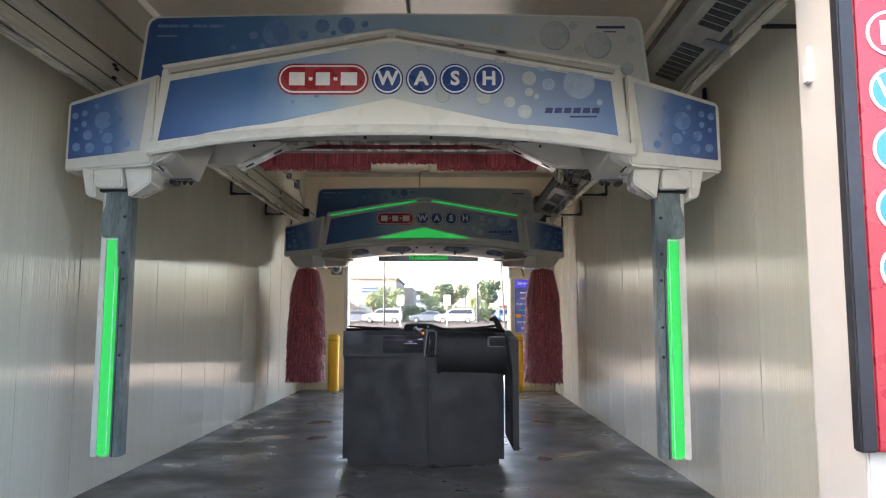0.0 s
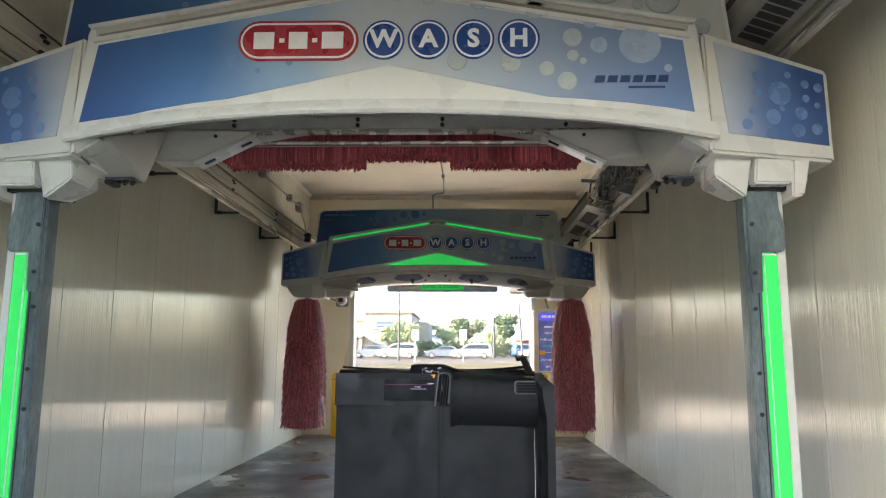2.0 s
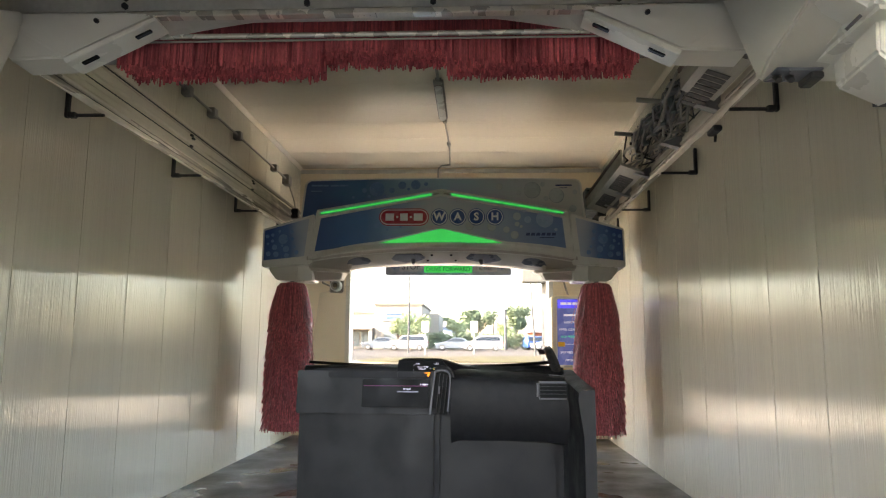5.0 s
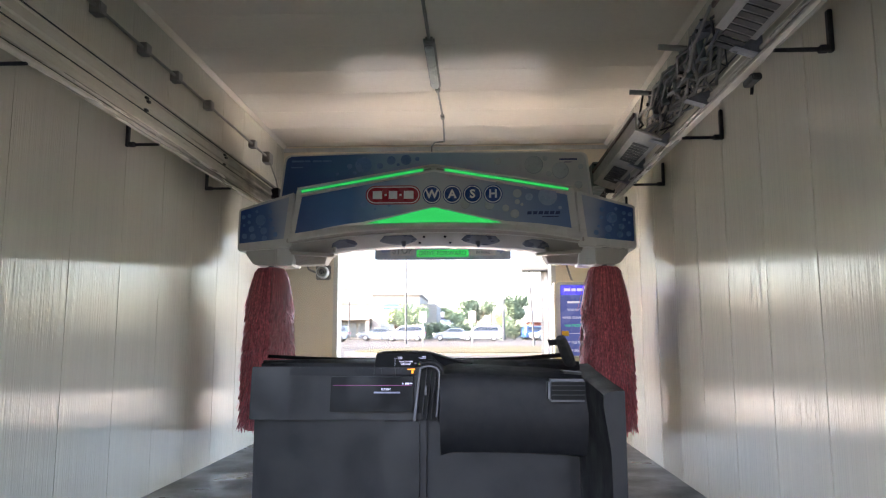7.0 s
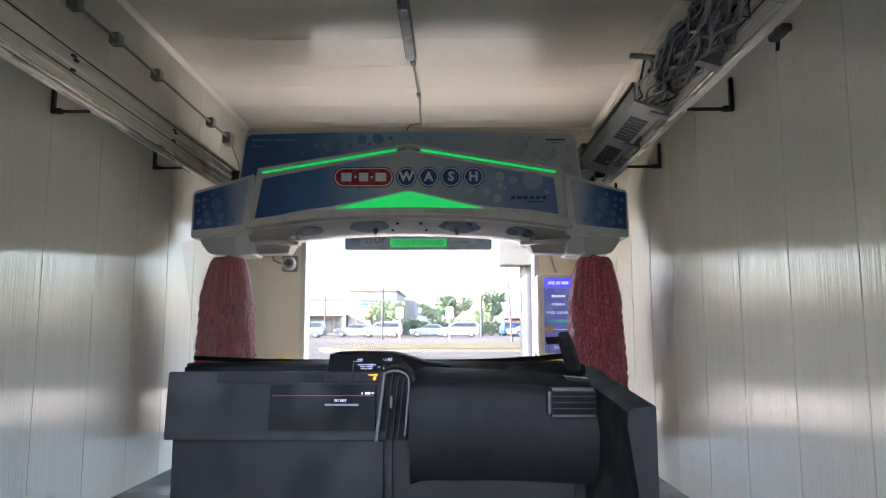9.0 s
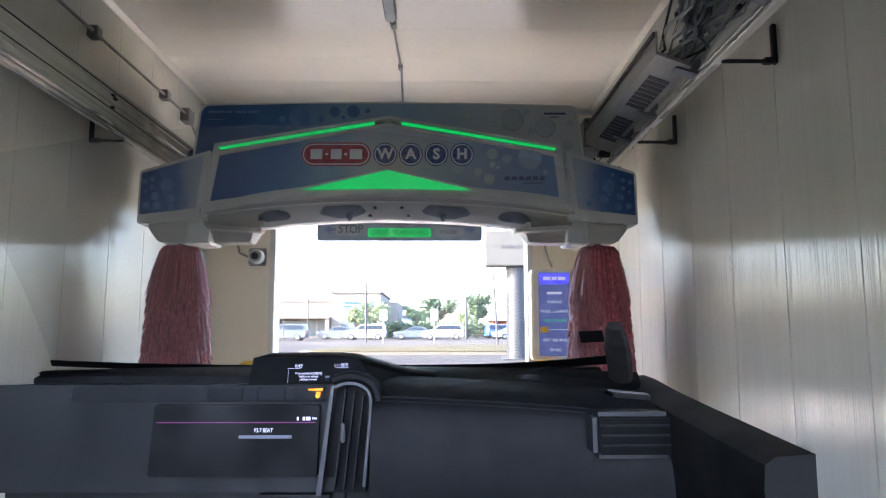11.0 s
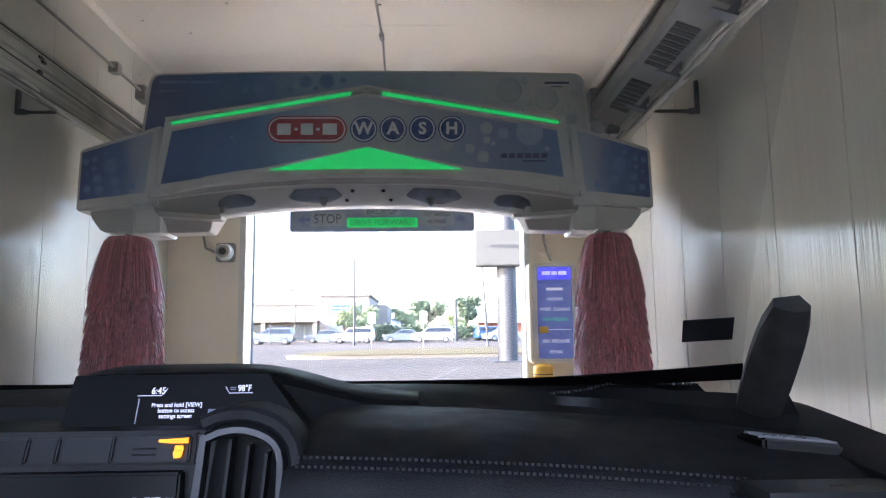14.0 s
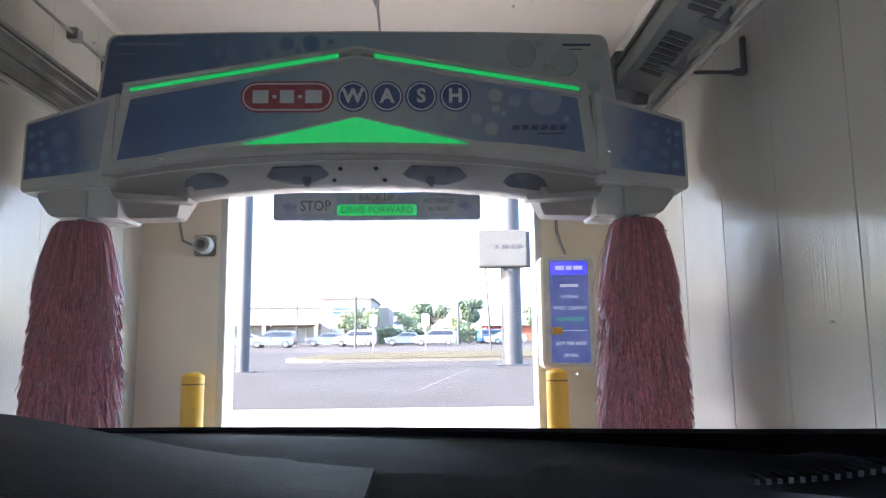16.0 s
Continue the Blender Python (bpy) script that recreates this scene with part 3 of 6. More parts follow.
    # arrow window in the middle of the hood
    tri = [(-0.748, 2.638), (0.748, 2.638), (0.0, 2.815)]
    if lit:
        part("arrow_light", prism(tri, f - 0.004, f - 0.009, "y"), GREEN, g, "glowing green upward arrow light")
    # side wings
    for s, d in ((-1, D_WL), (1, D_WR)):
        depth = lambda x: -0.115 + (x - 1.60) * 0.16
        front = [(x, depth(x), z) for x, z in ((1.585, 3.01), (2.255, 2.84), (2.26, 2.355), (1.605, 2.380))]
        pts = [(s * x, y, z) for x, y, z in front] + [(s * x, 0.48, z) for x, y, z in front]
        w = part("wing", hull(pts, 0.015), SHELL, g, "white moulded side wing", smooth=True)
        q = [Vector((s * x, depth(x) - 0.004, z)) for x, z in ((1.645, 2.955), (2.226, 2.815), (2.232, 2.438), (1.70, 2.480))]
        part("printed_sheet", hull(q + [p + Vector((0, 0.02, 0)) for p in q]), d, w, "blue printed sheet with bubbles")
        for x, z, r in ((1.98, 2.70, 0.062), (2.09, 2.60, 0.034), (1.94, 2.575, 0.040), (2.12, 2.755, 0.022), (1.86, 2.70, 0.022), (2.03, 2.80, 0.018), (2.12, 2.68, 0.020), (1.87, 2.79, 0.026), (2.18, 2.645, 0.016), (2.07, 2.51, 0.036), (1.93, 2.49, 0.032), (2.17, 2.52, 0.030), (1.83, 2.60, 0.018), (1.80, 2.53, 0.028), (2.19, 2.74, 0.024), (1.99, 2.62, 0.014)):
            bubble(w, s * x, depth(x) - 0.0055, z, r, BUBBLE_L, None, s * 9.1)
    # carriage by which it rides on the east rail
    for s in ((1,) if lit else ()):
        c = part("carriage", box(*sorted((s * 1.80, s * 1.99)), 0.04, 0.95, 3.09, 3.365, 0.01), STEEL, g, "dark steel rail carriage")
        for k in range(4):
            part("carriage_rib", box(*sorted((s * 1.81, s * 1.98)), 0.026, 0.04, 3.12 + 0.065 * k, 3.14 + 0.065 * k, 0.003), BLACKM, c)
        for y in (0.25, 0.80):
            part("roller", rod((s * 1.97, y, 3.09), (s * 2.08, y, 3.09), 0.05, n=16), BLACKM, c, smooth=True)
    # body behind the hood
    part("body", box(-1.66, 1.66, 0.13, 1.25, 2.80, 3.30, 0.03), SHELL_D, g, "grey machine housing")
    return g


MACHINE = "white and blue overhead wash gantry"
front_gantry = gantry((0, 5.645, 0), False, MACHINE + ", spray arms and red top brush", 4)
rear_gantry = gantry((0, 12.10, 0), True, MACHINE + ", lit green arrow and dark nozzles", 4)


def strips(bm, x, y, z, n, length, width, rnd, spread=0.0, least=0.8):
    """A few hanging cloth strips from one spot."""
    for _ in range(n):
        dx, dy = rnd.uniform(-spread, spread), rnd.uniform(-spread, spread)
        L = length * rnd.uniform(least, 1.04)
        a = rnd.uniform(-0.9, 0.9)
        wx, wy = width / 2 * math.cos(a), width / 2 * math.sin(a)
        prev = None
        for k in range(3):
            t = k / 2
            px, py, pz = x + dx * (1 + t), y + dy * (1 + t), z - L * t
            cur = (bm.verts.new((px - wx, py - wy, pz)), bm.verts.new((px + wx, py + wy, pz)))
            if prev:
                bm.faces.new((prev[0], prev[1], cur[1], cur[0]))
            prev = cur


# parts of the front gantry
g = front_gantry
beam = part("cross_beam", box(-1.62, 1.62, 0.47, 0.58, 2.697, 2.782, 0.006), GALV_L, g, "galvanised channel with bolt heads")
part("beam_flange", box(-1.62, 1.62, 0.462, 0.50, 2.778, 2.790, 0.002), GALV_L, beam)
# the hood's shadow is put in by using the darker galvanised colour
part("beam_back", box(-1.62, 1.62, 0.50, 0.60, 2.79, 2.98, 0.004), GALV, beam, "grimy upper channel, darker metal standing for the hood's shadow")
for x in (-0.98, -0.243, 0.257, 0.98):
    for z in (2.721, 2.756):
        part("bolt", rod((x, 0.475, z), (x, 0.455, z), 0.013, n=6), BLACKM, beam)
part("drip_edge", box(-1.2, 1.2, 0.455, 0.50, 2.672, 2.694, 0.003), ALU, g, "wet bright drip edge")
bm = bmesh.new()
ring = []
for i in range(17):
    x = -0.86 + 1.72 * i / 16
    z = 2.757 - 0.070 * (x / 0.75) ** 2
    ring.append([bm.verts.new(p) for p in ((x, 0.49, 2.692), (x, 0.62, z - 0.006), (x, 0.62, z), (x, 0.49, 2.699))])
for a, b in zip(ring, ring[1:]):
    for k in range(4):
        bm.faces.new((a[k], a[(k + 1) % 4], b[(k + 1) % 4], b[k]))
bm.faces.new(ring[0])
bm.faces.new(ring[-1])
part("brush_guard", bm, COVER, g, "pale curved guard over the brush")
part("brush_shaft", rod((-1.12, 0.625, 2.664), (1.12, 0.625, 2.664), 0.011, n=14), ALU, g, "bright metal brush shaft", smooth=True)
part("brush_rail", rod((-1.12, 0.632, 2.645), (1.12, 0.632, 2.645), 0.005, n=8), GALV, g)
rnd = random.Random(8)
bm = bmesh.new()
for k in range(5600):
    x = rnd.uniform(-1.10, 1.095)
    short = 0.055 if -0.24 < x < 0.31 else 0.0
    strips(bm, x, 0.755 + rnd.uniform(-0.10, 0.10), 2.832 - rnd.uniform(0, 0.012), 1, 0.274 - short, 0.0085, rnd, 0.008, 0.93)
part("top_brush", bm, RED, g, "red cloth strip fringe")["kind"] = "stuff"
# water hanging from the hood's rim and the drip edge
bm = bmesh.new()
for k in range(150):
    if k < 62:
        x = rnd.uniform(-1.5, 1.5)
        y, z = -0.132 - 0.05 * (1 - abs(x / 1.635) ** 4) - 0.010, arc(x, 2.565, 2.425, 1.69) + 0.001
    else:
        x, y, z = rnd.uniform(-0.95, 0.95), 0.457 + rnd.uniform(0, 0.03), 2.673
    r = rnd.uniform(0.0022, 0.005)
    bmesh.ops.create_icosphere(bm, subdivisions=1, radius=r, matrix=Matrix.Translation((x, y, z)))
part("water_drop", bm, WATER, g, "hanging drops of rinse water")["kind"] = "stuff"
for s in (-1, 1):
    # sloping arm covers that fall back from the hood's lower edge
    def cover(pts, label):
        return part("spray_arm", hull([(s * x, y, z) for x, y, z in pts], 0.008), COVER, g, label, smooth=True)
    o = cover(((1.34, 0.38, 2.665), (1.49, -0.02, 2.50), (1.64, 0.02, 2.42), (1.69, 0.30, 2.405), (1.685, 0.32, 2.375), (1.452, 0.288, 2.38), (1.49, 0.463, 2.375), (1.676, 0.468, 2.375), (1.40, 0.47, 2.637), (1.69, 0.47, 2.60)), "white sloping outer arm cover")
    a = cover(((0.88, 0.45, 2.688), (1.50, 0.42, 2.680), (0.87, 0.465, 2.668), (1.21, 0.465, 2.508), (1.25, 0.52, 2.535), (1.495, 0.54, 2.535), (1.25, 0.68, 2.53), (1.495, 0.70, 2.53), (0.95, 0.68, 2.70), (1.50, 0.70, 2.68)), "white angular spray arm cover")
    part("arm_lip", hull([(s * x, y, z) for x, z in ((1.195, 2.480), (0.842, 2.655), (0.850, 2.668), (1.208, 2.498)) for y in (0.448, 0.575)], 0.003), SHELL, a, "pale edge lip with spray slots")
    for u in (0.2, 0.8):
        cx, cz = s * (0.842 + 0.353 * u), 2.655 - 0.175 * u
        one = box(-0.035, 0.035, -0.012, 0.012, -0.006, 0.006, 0.003)
        bmesh.ops.transform(one, matrix=pose(cx, 0.50, cz - 0.001, 0, s * 26.4, 0), verts=one.verts)
        part("spray_slot", one, LENS, a)
    part("cover_bolt", rod((s * 1.08, 0.452, 2.652), (s * 1.08, 0.436, 2.650), 0.010, n=8), BLACKM, a)
    part("nozzle_tray", box(*sorted((s * 1.50, s * 1.665)), 0.33, 0.45, 2.366, 2.378, 0.003), NOZ, o)
    part("nozzle_block", box(*sorted((s * 1.625, s * 1.672)), 0.34, 0.45, 2.340, 2.37, 0.006), BLACKM, o)
    for x in (1.525, 1.57):
        part("nozzle", rod((s * x, 0.40, 2.375), (s * x, 0.375, 2.345), 0.017, 0.012, n=10), BLACKM, o)
    part("corner_collar", hull([(s * x, y, z) for x, y, z in ((1.48, -0.075, 2.475), (1.57, -0.12, 2.478), (1.665, -0.105, 2.475), (1.605, -0.015, 2.385), (1.635, -0.075, 2.385), (1.665, -0.075, 2.385), (1.665, 0.1, 2.475), (1.665, 0.1, 2.385), (1.5, 0.1, 2.475))], 0.010), SHELL, g, "tapered moulded corner piece", smooth=True)
    part("collar_latch", rod((s * 1.60, -0.035, 2.39), (s * 1.565, -0.01, 2.355), 0.006, n=8), BLACKM, g)
    # end boxes and hanging wand posts
    bx = part("end_box", hull([(s * x, y, z) for x, y, z in ((1.655, -0.025, 2.42), (1.846, -0.025, 2.42), (1.815, 0.015, 2.178), (1.788, 0.06, 2.184), (1.650, -0.02, 2.280), (1.69, 0.32, 2.44), (1.692, 0.318, 2.291), (1.84, 0.32, 2.22), (1.846, 0.35, 2.42))], 0.010), SHELL, g, "white faceted end box", smooth=True)
    part("end_panel", hull([(s * x, y, z) for x, z in ((1.858, 2.42), (2.036, 2.42), (2.030, 2.241), (1.841, 2.241)) for y in (-0.03, 0.34)], 0.010), SHELL, bx)
    part("end_panel", hull([(s * x, y, z) for x, z in ((2.043, 2.41), (2.138, 2.40), (2.092, 2.183), (2.028, 2.172)) for y in (-0.02, 0.34)], 0.010), SHELL, bx)
    part("box_gap", box(*sorted((s * 1.822, s * 2.05)), 0.05, 0.33, 2.225, 2.40), BLACKM, bx, "dark gap between the box panels")
    post = part("wand_post", box(*sorted((s * 1.823, s * 1.892)), 0.085, 0.19, 0.42, 2.24, 0.006), STEEL, g, "stained dark steel wand post")
    plate = [(1.832, 2.26), (1.990, 2.26), (1.995, 2.13), (2.018, 2.05), (2.014, 1.925), (1.998, 1.907), (1.896, 1.907), (1.889, 1.70), (1.832, 1.70)]
    part("cover_plate", prism([(s * x, z) for x, z in plate], 0.062, 0.085, "y", 0.005), STEEL, post, "bent dark cover plate")
    for z in (2.05, 1.80, 1.62, 1.3, 1.1):
        bm = rod((s * 1.852, 0.09, z), (s * 1.852, 0.054 if z > 1.72 else 0.077, z), 0.011, n=8)
        part("bolt", bm, BLACKM, post)
    part("pipe_seam", box(*sorted((s * 1.872, s * 1.876)), 0.080, 0.086, 0.42, 1.70), BLACKM, post)
    led = part("light_column", box(*sorted((s * 1.895, s * 1.975)), 0.07, 0.20, 0.42, 1.915, 0.014), LED_OFF, g, "white light column")
    part("column_back", box(*sorted((s * 1.978, s * 2.026)), 0.088, 0.21, 0.42, 2.26, 0.006), SHELL, led)
    part("lit_band", box(*sorted((s * 1.893, s * 1.977)), 0.064, 0.12, 0.42, 1.908, 0.018), GREEN, led, "glowing green light band")

# parts of the rear gantry
g = rear_gantry
N = 28
bm = bmesh.new()
ring = []
for i in range(N + 1):
    x = -1.66 + 3.32 * i / N
    top = arc(x, 2.575, 2.44, 1.67)
    low = arc(x, 2.405, 2.25, 1.66)
    ring.append([bm.verts.new(p) for p in ((x, -0.13, top), (x, -0.07, top - 0.03), (x, 0.15, low + 0.025), (x, 0.24, low), (x, 0.34, low + 0.02), (x, 1.2, 2.78), (x, 0.1, 2.8))])
for a, b in zip(ring, ring[1:]):
    for k in range(7):
        bm.faces.new((a[k], a[(k + 1) % 7], b[(k + 1) % 7], b[k]))
bm.faces.new(ring[0])
bm.faces.new(ring[-1])
part("under_shell", bm, UNDER, g, "white moulded underside shell", smooth=True)


def under(x, u, out=0.0):
    """A point on the sloping underside: u runs from the hood's rim down to the lower edge."""
    top, low = arc(x, 2.575, 2.44, 1.67) - 0.03, arc(x, 2.405, 2.25, 1.66) + 0.025
    return Vector((x, -0.07 + 0.22 * u - out * 0.5, top + (low - top) * u - out * 0.86))


for x0, x1, nub in ((-0.63, -0.20, 0.62), (0.30, 0.745, 0.42), (-1.19, -0.885, 0.1), (0.99, 1.30, 0.9)):
    wide = x1 - x0
    shape = ((0.0, 0.52), (0.14, 0.16), (0.86, 0.16), (1.0, 0.52), (0.93, 0.68), (0.66, 0.92), (0.40, 0.92), (0.07, 0.68)) if wide > 0.35 else tuple(
        (0.5 - 0.5 * math.cos(math.pi * k / 5), 0.62 - 0.46 * math.sin(math.pi * k / 5)) for k in range(6)) + ((0.86, 0.80), (0.14, 0.80))
    rim = [(x0 + wide * a, u) for a, u in shape]
    one = bmesh.new()
    outer = [one.verts.new(under(x, u, 0.003)) for x, u in rim]
    inner = [one.verts.new(under(x0 + wide * 0.5 + (x - x0 - wide * 0.5) * 0.9, 0.5 + (u - 0.5) * 0.84, 0.006)) for x, u in rim]
    back = [one.verts.new(under(x, u, -0.02)) for x, u in rim]
    k = len(rim)
    for i in range(k):
        j = (i + 1) % k
        one.faces.new((outer[i], outer[j], inner[j], inner[i]))
        one.faces.new((back[i], back[j], outer[j], outer[i]))
    one.faces.new(inner)
    nz = part("nozzle_recess", one, NOZ, g, "dark angular nozzle opening")
    tip = under(x0 + wide * nub, 0.80, 0.0)
    part("nozzle_cone", rod(tip + Vector((0, 0.0, 0.06)), tip + Vector((0.01, -0.045, -0.045)), 0.052 if wide > 0.35 else 0.034, 0.016, n=14), NOZ if wide > 0.35 else UNDER, nz, smooth=True)
for x, y, z in ((-0.12, 0.0, 2.508), (0.12, 0.0, 2.508), (-0.175, 0.105, 2.454), (0.175, 0.105, 2.454)):
    part("sensor_eye", rod((x, y + 0.01, z + 0.02), (x, y - 0.006, z - 0.006), 0.016, n=12), LENS, g)
part("shell_seam", hull([(x, y, z) for x in (-0.0025, 0.0025) for y, z in ((-0.06, 2.536), (0.14, 2.430), (-0.06, 2.55), (0.14, 2.45))]), CHANNEL, g)
part("trim_bead", pipe([(x, -0.078, arc(x, 2.575, 2.44, 1.67) - 0.032) for x in [-1.6 + 0.2 * k for k in range(17)]], 0.007, 8), SHELL, g, "thin pale bead below the hood")
for s in (-1, 1):
    part("side_tray", hull([(s * x, y, z) for x, y, z in ((1.24, 0.14, 2.33), (1.64, 0.14, 2.33), (1.30, 0.24, 2.225), (1.64, 0.22, 2.215), (1.30, 0.45, 2.225), (1.64, 0.45, 2.215), (1.20, 0.45, 2.40), (1.64, 0.45, 2.40))], 0.008), UNDER, g, "angular tray under the shell, greyed for shade and grime")
    part("tray_lip", hull([(s * x, y, z) for x, z in ((1.14, 2.318), (1.64, 2.356), (1.64, 2.316), (1.15, 2.288)) for y in (0.01, 0.16)], 0.004), UNDER, g, "pale lip of the side tray")
for s in (-1, 1):
    bx = part("end_box", hull([(s * x, y, z) for x, y, z in ((1.80, 0.0, 2.41), (2.20, 0.06, 2.41), (2.17, 0.06, 2.31), (2.08, 0.04, 2.20), (1.80, 0.0, 2.185), (1.80, 0.45, 2.41), (2.20, 0.45, 2.41), (2.17, 0.45, 2.31), (2.08, 0.45, 2.20), (1.80, 0.45, 2.185))], 0.014), COVER, g, "grey-white faceted end box", smooth=True)
    part("end_panel", hull([(s * x, y, z) for x, y, z in ((1.625, 0.05, 2.40), (1.80, -0.004, 2.40), (1.80, -0.004, 2.185), (1.63, 0.05, 2.19), (1.625, 0.45, 2.40), (1.63, 0.45, 2.19), (1.80, 0.45, 2.40), (1.80, 0.45, 2.185))], 0.008), SHELL, bx, "pale inner panel of the end box")


def bristle(bm, a, z0, path, w, tw):
    """One hanging cloth strip: path is (radius, drop) down its length."""
    prev = None
    for k, (r, dz) in enumerate(path):
        b = a + 0.06 * tw * k
        c, s = math.cos(b), math.sin(b)
        tx, ty = -math.sin(b + tw), math.cos(b + tw)
        cur = (bm.verts.new((r * c - w * tx, r * s - w * ty, z0 - dz)), bm.verts.new((r * c + w * tx, r * s + w * ty, z0 - dz)))
        if prev:
            bm.faces.new((prev[0], prev[1], cur[1], cur[0]))
        prev = cur


def side_brush(x, y, seed):
    th = thing("side_brush", (x, y, 0), 0, "hanging vertical side brush of wet dark red cloth strips", "car wash brush", "side brushes")
    part("spindle", rod((0, 0, 0.35), (0, 0, 2.25), 0.03, n=14), STEEL, th, smooth=True)
    part("core", rod((0, 0, 0.36), (0, 0, 2.10), 0.24, 0.12, n=20), BRUSH, th)
    rnd = random.Random(seed)
    bm = bmesh.new()
    # long skirt falling from the top plate
    for layer in range(3):
        for i in range(260):
            a = 2 * math.pi * (i + rnd.random()) / 260
            L = 0.52 * rnd.uniform(0.80, 1.06)
            top, end = 0.178 * rnd.uniform(0.9, 1.04), 0.268 * rnd.uniform(0.93, 1.04)
            if rnd.random() < 0.02:
                end *= 1.15
            bristle(bm, a, 2.165 - 0.008 * layer, ((0.05, -0.006), (top * 0.82, 0.006), (top, 0.045), (top + (end - top) * 0.55, L * 0.5), (end, L)), 0.0032 + 0.002 * rnd.random(), rnd.uniform(-0.5, 0.5))
    # short tufted tiers below it, every third one longer
    z0, t = 1.80, 0
    while z0 > 0.46:
        edge = min(0.302, 0.262 + 0.0022 * t)
        long = t % 3 == 0
        for i in range(210):
            a = 2 * math.pi * (i + rnd.random()) / 210
            L = (0.155 if long else 0.075) * rnd.uniform(0.7, 1.12)
            out = edge * rnd.uniform(0.94, 1.02) * (1.03 if long else 1.0)
            if rnd.random() < 0.03:
                out *= 1.06
            bristle(bm, a, z0 + rnd.uniform(-0.014, 0.014), ((edge * 0.80, 0.0), (edge * 0.93, 0.02), (out, L)), 0.0030 + 0.0025 * rnd.random(), rnd.uniform(-0.9, 0.9))
        z0 -= 0.036
        t += 1
    part("cloth_strip_mass", bm, BRUSH, th, "dark red hanging cloth strips")["kind"] = "stuff"
    part("top_cap", rod((0, 0, 2.13), (0, 0, 2.175), 0.15, 0.06, n=20), BRUSH, th)
    return th


side_brush(-1.895, 12.22, 1)
side_brush(1.915, 12.22, 2)


# ---------------------------------------------------------------- rails and services in the bay
def rail(s, inward=0.0):
    """One guide rail; inward is how far its profile hangs from the line of the brackets."""
    th = thing("guide_rail", (-s * inward, 0, 0), 0, "long aluminium overhead guide rail on black wall brackets", "rail", "guide rails")
    y0, y1 = 3.4, 14.2
    part("rail_lip", box(*sorted((s * 2.122, s * 2.180)), y0, y1, 2.968, 2.994, 0.004), ALU, th, "bright bottom lip")
    part("rail_lip", box(*sorted((s * 2.124, s * 2.175)), y0, y1, 3.009, 3.034, 0.004), ALU, th, "bright bottom lip")
    web = [(2.16, 3.03), (2.142, 3.055), (2.152, 3.06), (2.152, 3.10), (2.146, 3.105), (2.146, 3.12), (2.16, 3.13), (2.16, 3.19), (2.148, 3.20), (2.148, 3.225), (2.16, 3.23), (2.16, 3.30), (2.14, 3.305), (2.14, 3.33), (2.19, 3.33), (2.19, 3.03)]
    part("rail_web", prism([(s * x, z) for x, z in web], y0, y1, "y"), WEB_W if s < 0 else WEB, th, "grooved pale rail web")
    part("groove", box(*sorted((s * 2.140, s * 2.172)), y0, y1, 2.993, 3.010), BLACKM, th)
    for z, h in ((3.150, 0.0012), (3.298, 0.0025)):
        part("groove", box(*sorted((s * 2.148, s * 2.17)), y0, y1, z - h, z + h), BLACKM, th)
    part("rail_rib", box(*sorted((s * 2.146, s * 2.17)), y0, y1, 3.276, 3.288, 0.003), WEB, th)
    for y in np.arange(4.3, 13.6, 1.75):
        for dy, z in ((0.0, 3.265), (0.035, 3.245), (0.0, 3.165)):
            bm = box(*sorted((s * 2.14, s * 2.165)), y + dy - 0.02, y + dy + 0.02, z - 0.008, z + 0.008)
            part("bolt", bm, BLACKM, th)
    for y in (4.65, 6.35, 8.1, 9.82, 11.54, 13.3):
        b = part("bracket", box(*sorted((s * (2.412 + inward), s * (2.44 + inward))), y - 0.019, y + 0.019, 2.945, 3.19, 0.005), BLACKM, th, "black steel wall bracket")
        part("bracket_arm", rod((s * (2.42 + inward), y, 2.962), (s * 2.16, y, 2.962), 0.013, n=8), BLACKM, b)
        part("bracket_foot", box(*sorted((s * (2.36 + inward), s * (2.412 + inward))), y - 0.022, y + 0.022, 2.945, 2.982, 0.004), BLACKM, b)
    part("rail_stop", box(*sorted((s * 2.06, s * 2.20)), 13.02, 13.12, 3.15, 3.29, 0.01), BLACKM, th, "black end stop on the rail")
    return th


rail(-1)
rail(1, 0.045)

# slotted cable tray beside the east rail, with gussets and a gap full of hoses
tray = thing("cable_tray", (0, 0, 0), 0, "slotted aluminium cable tray hung inside the east rail", "cable tray")
for y0, y1 in ((4.0, 8.1), (10.05, 12.1)):
    sec = part("tray_section", prism([(1.80, 3.10), (2.02, 3.02), (2.03, 3.04), (1.815, 3.12), (1.815, 3.25), (1.80, 3.25)], y0, y1, "y"), TRAY, tray, "pale tray with cut slots")
    y = y0 + 0.3
    while y < y1 - 0.4:
        for k in range(8):
            yy = y + k * 0.076
            bm = hull([(1.85, yy, 3.0775), (1.85, yy + 0.055, 3.0775), (1.985, yy, 3.028), (1.985, yy + 0.055, 3.028),
                       (1.85, yy, 3.0835), (1.85, yy + 0.055, 3.0835), (1.985, yy, 3.034), (1.985, yy + 0.055, 3.034)])
            part("slot", bm, SLOT, sec)
        y += 0.85
    part("edge_strip", box(1.785, 1.80, y0, y1, 3.215, 3.25, 0.003), RUST, sec, "dark rusty edge strip")
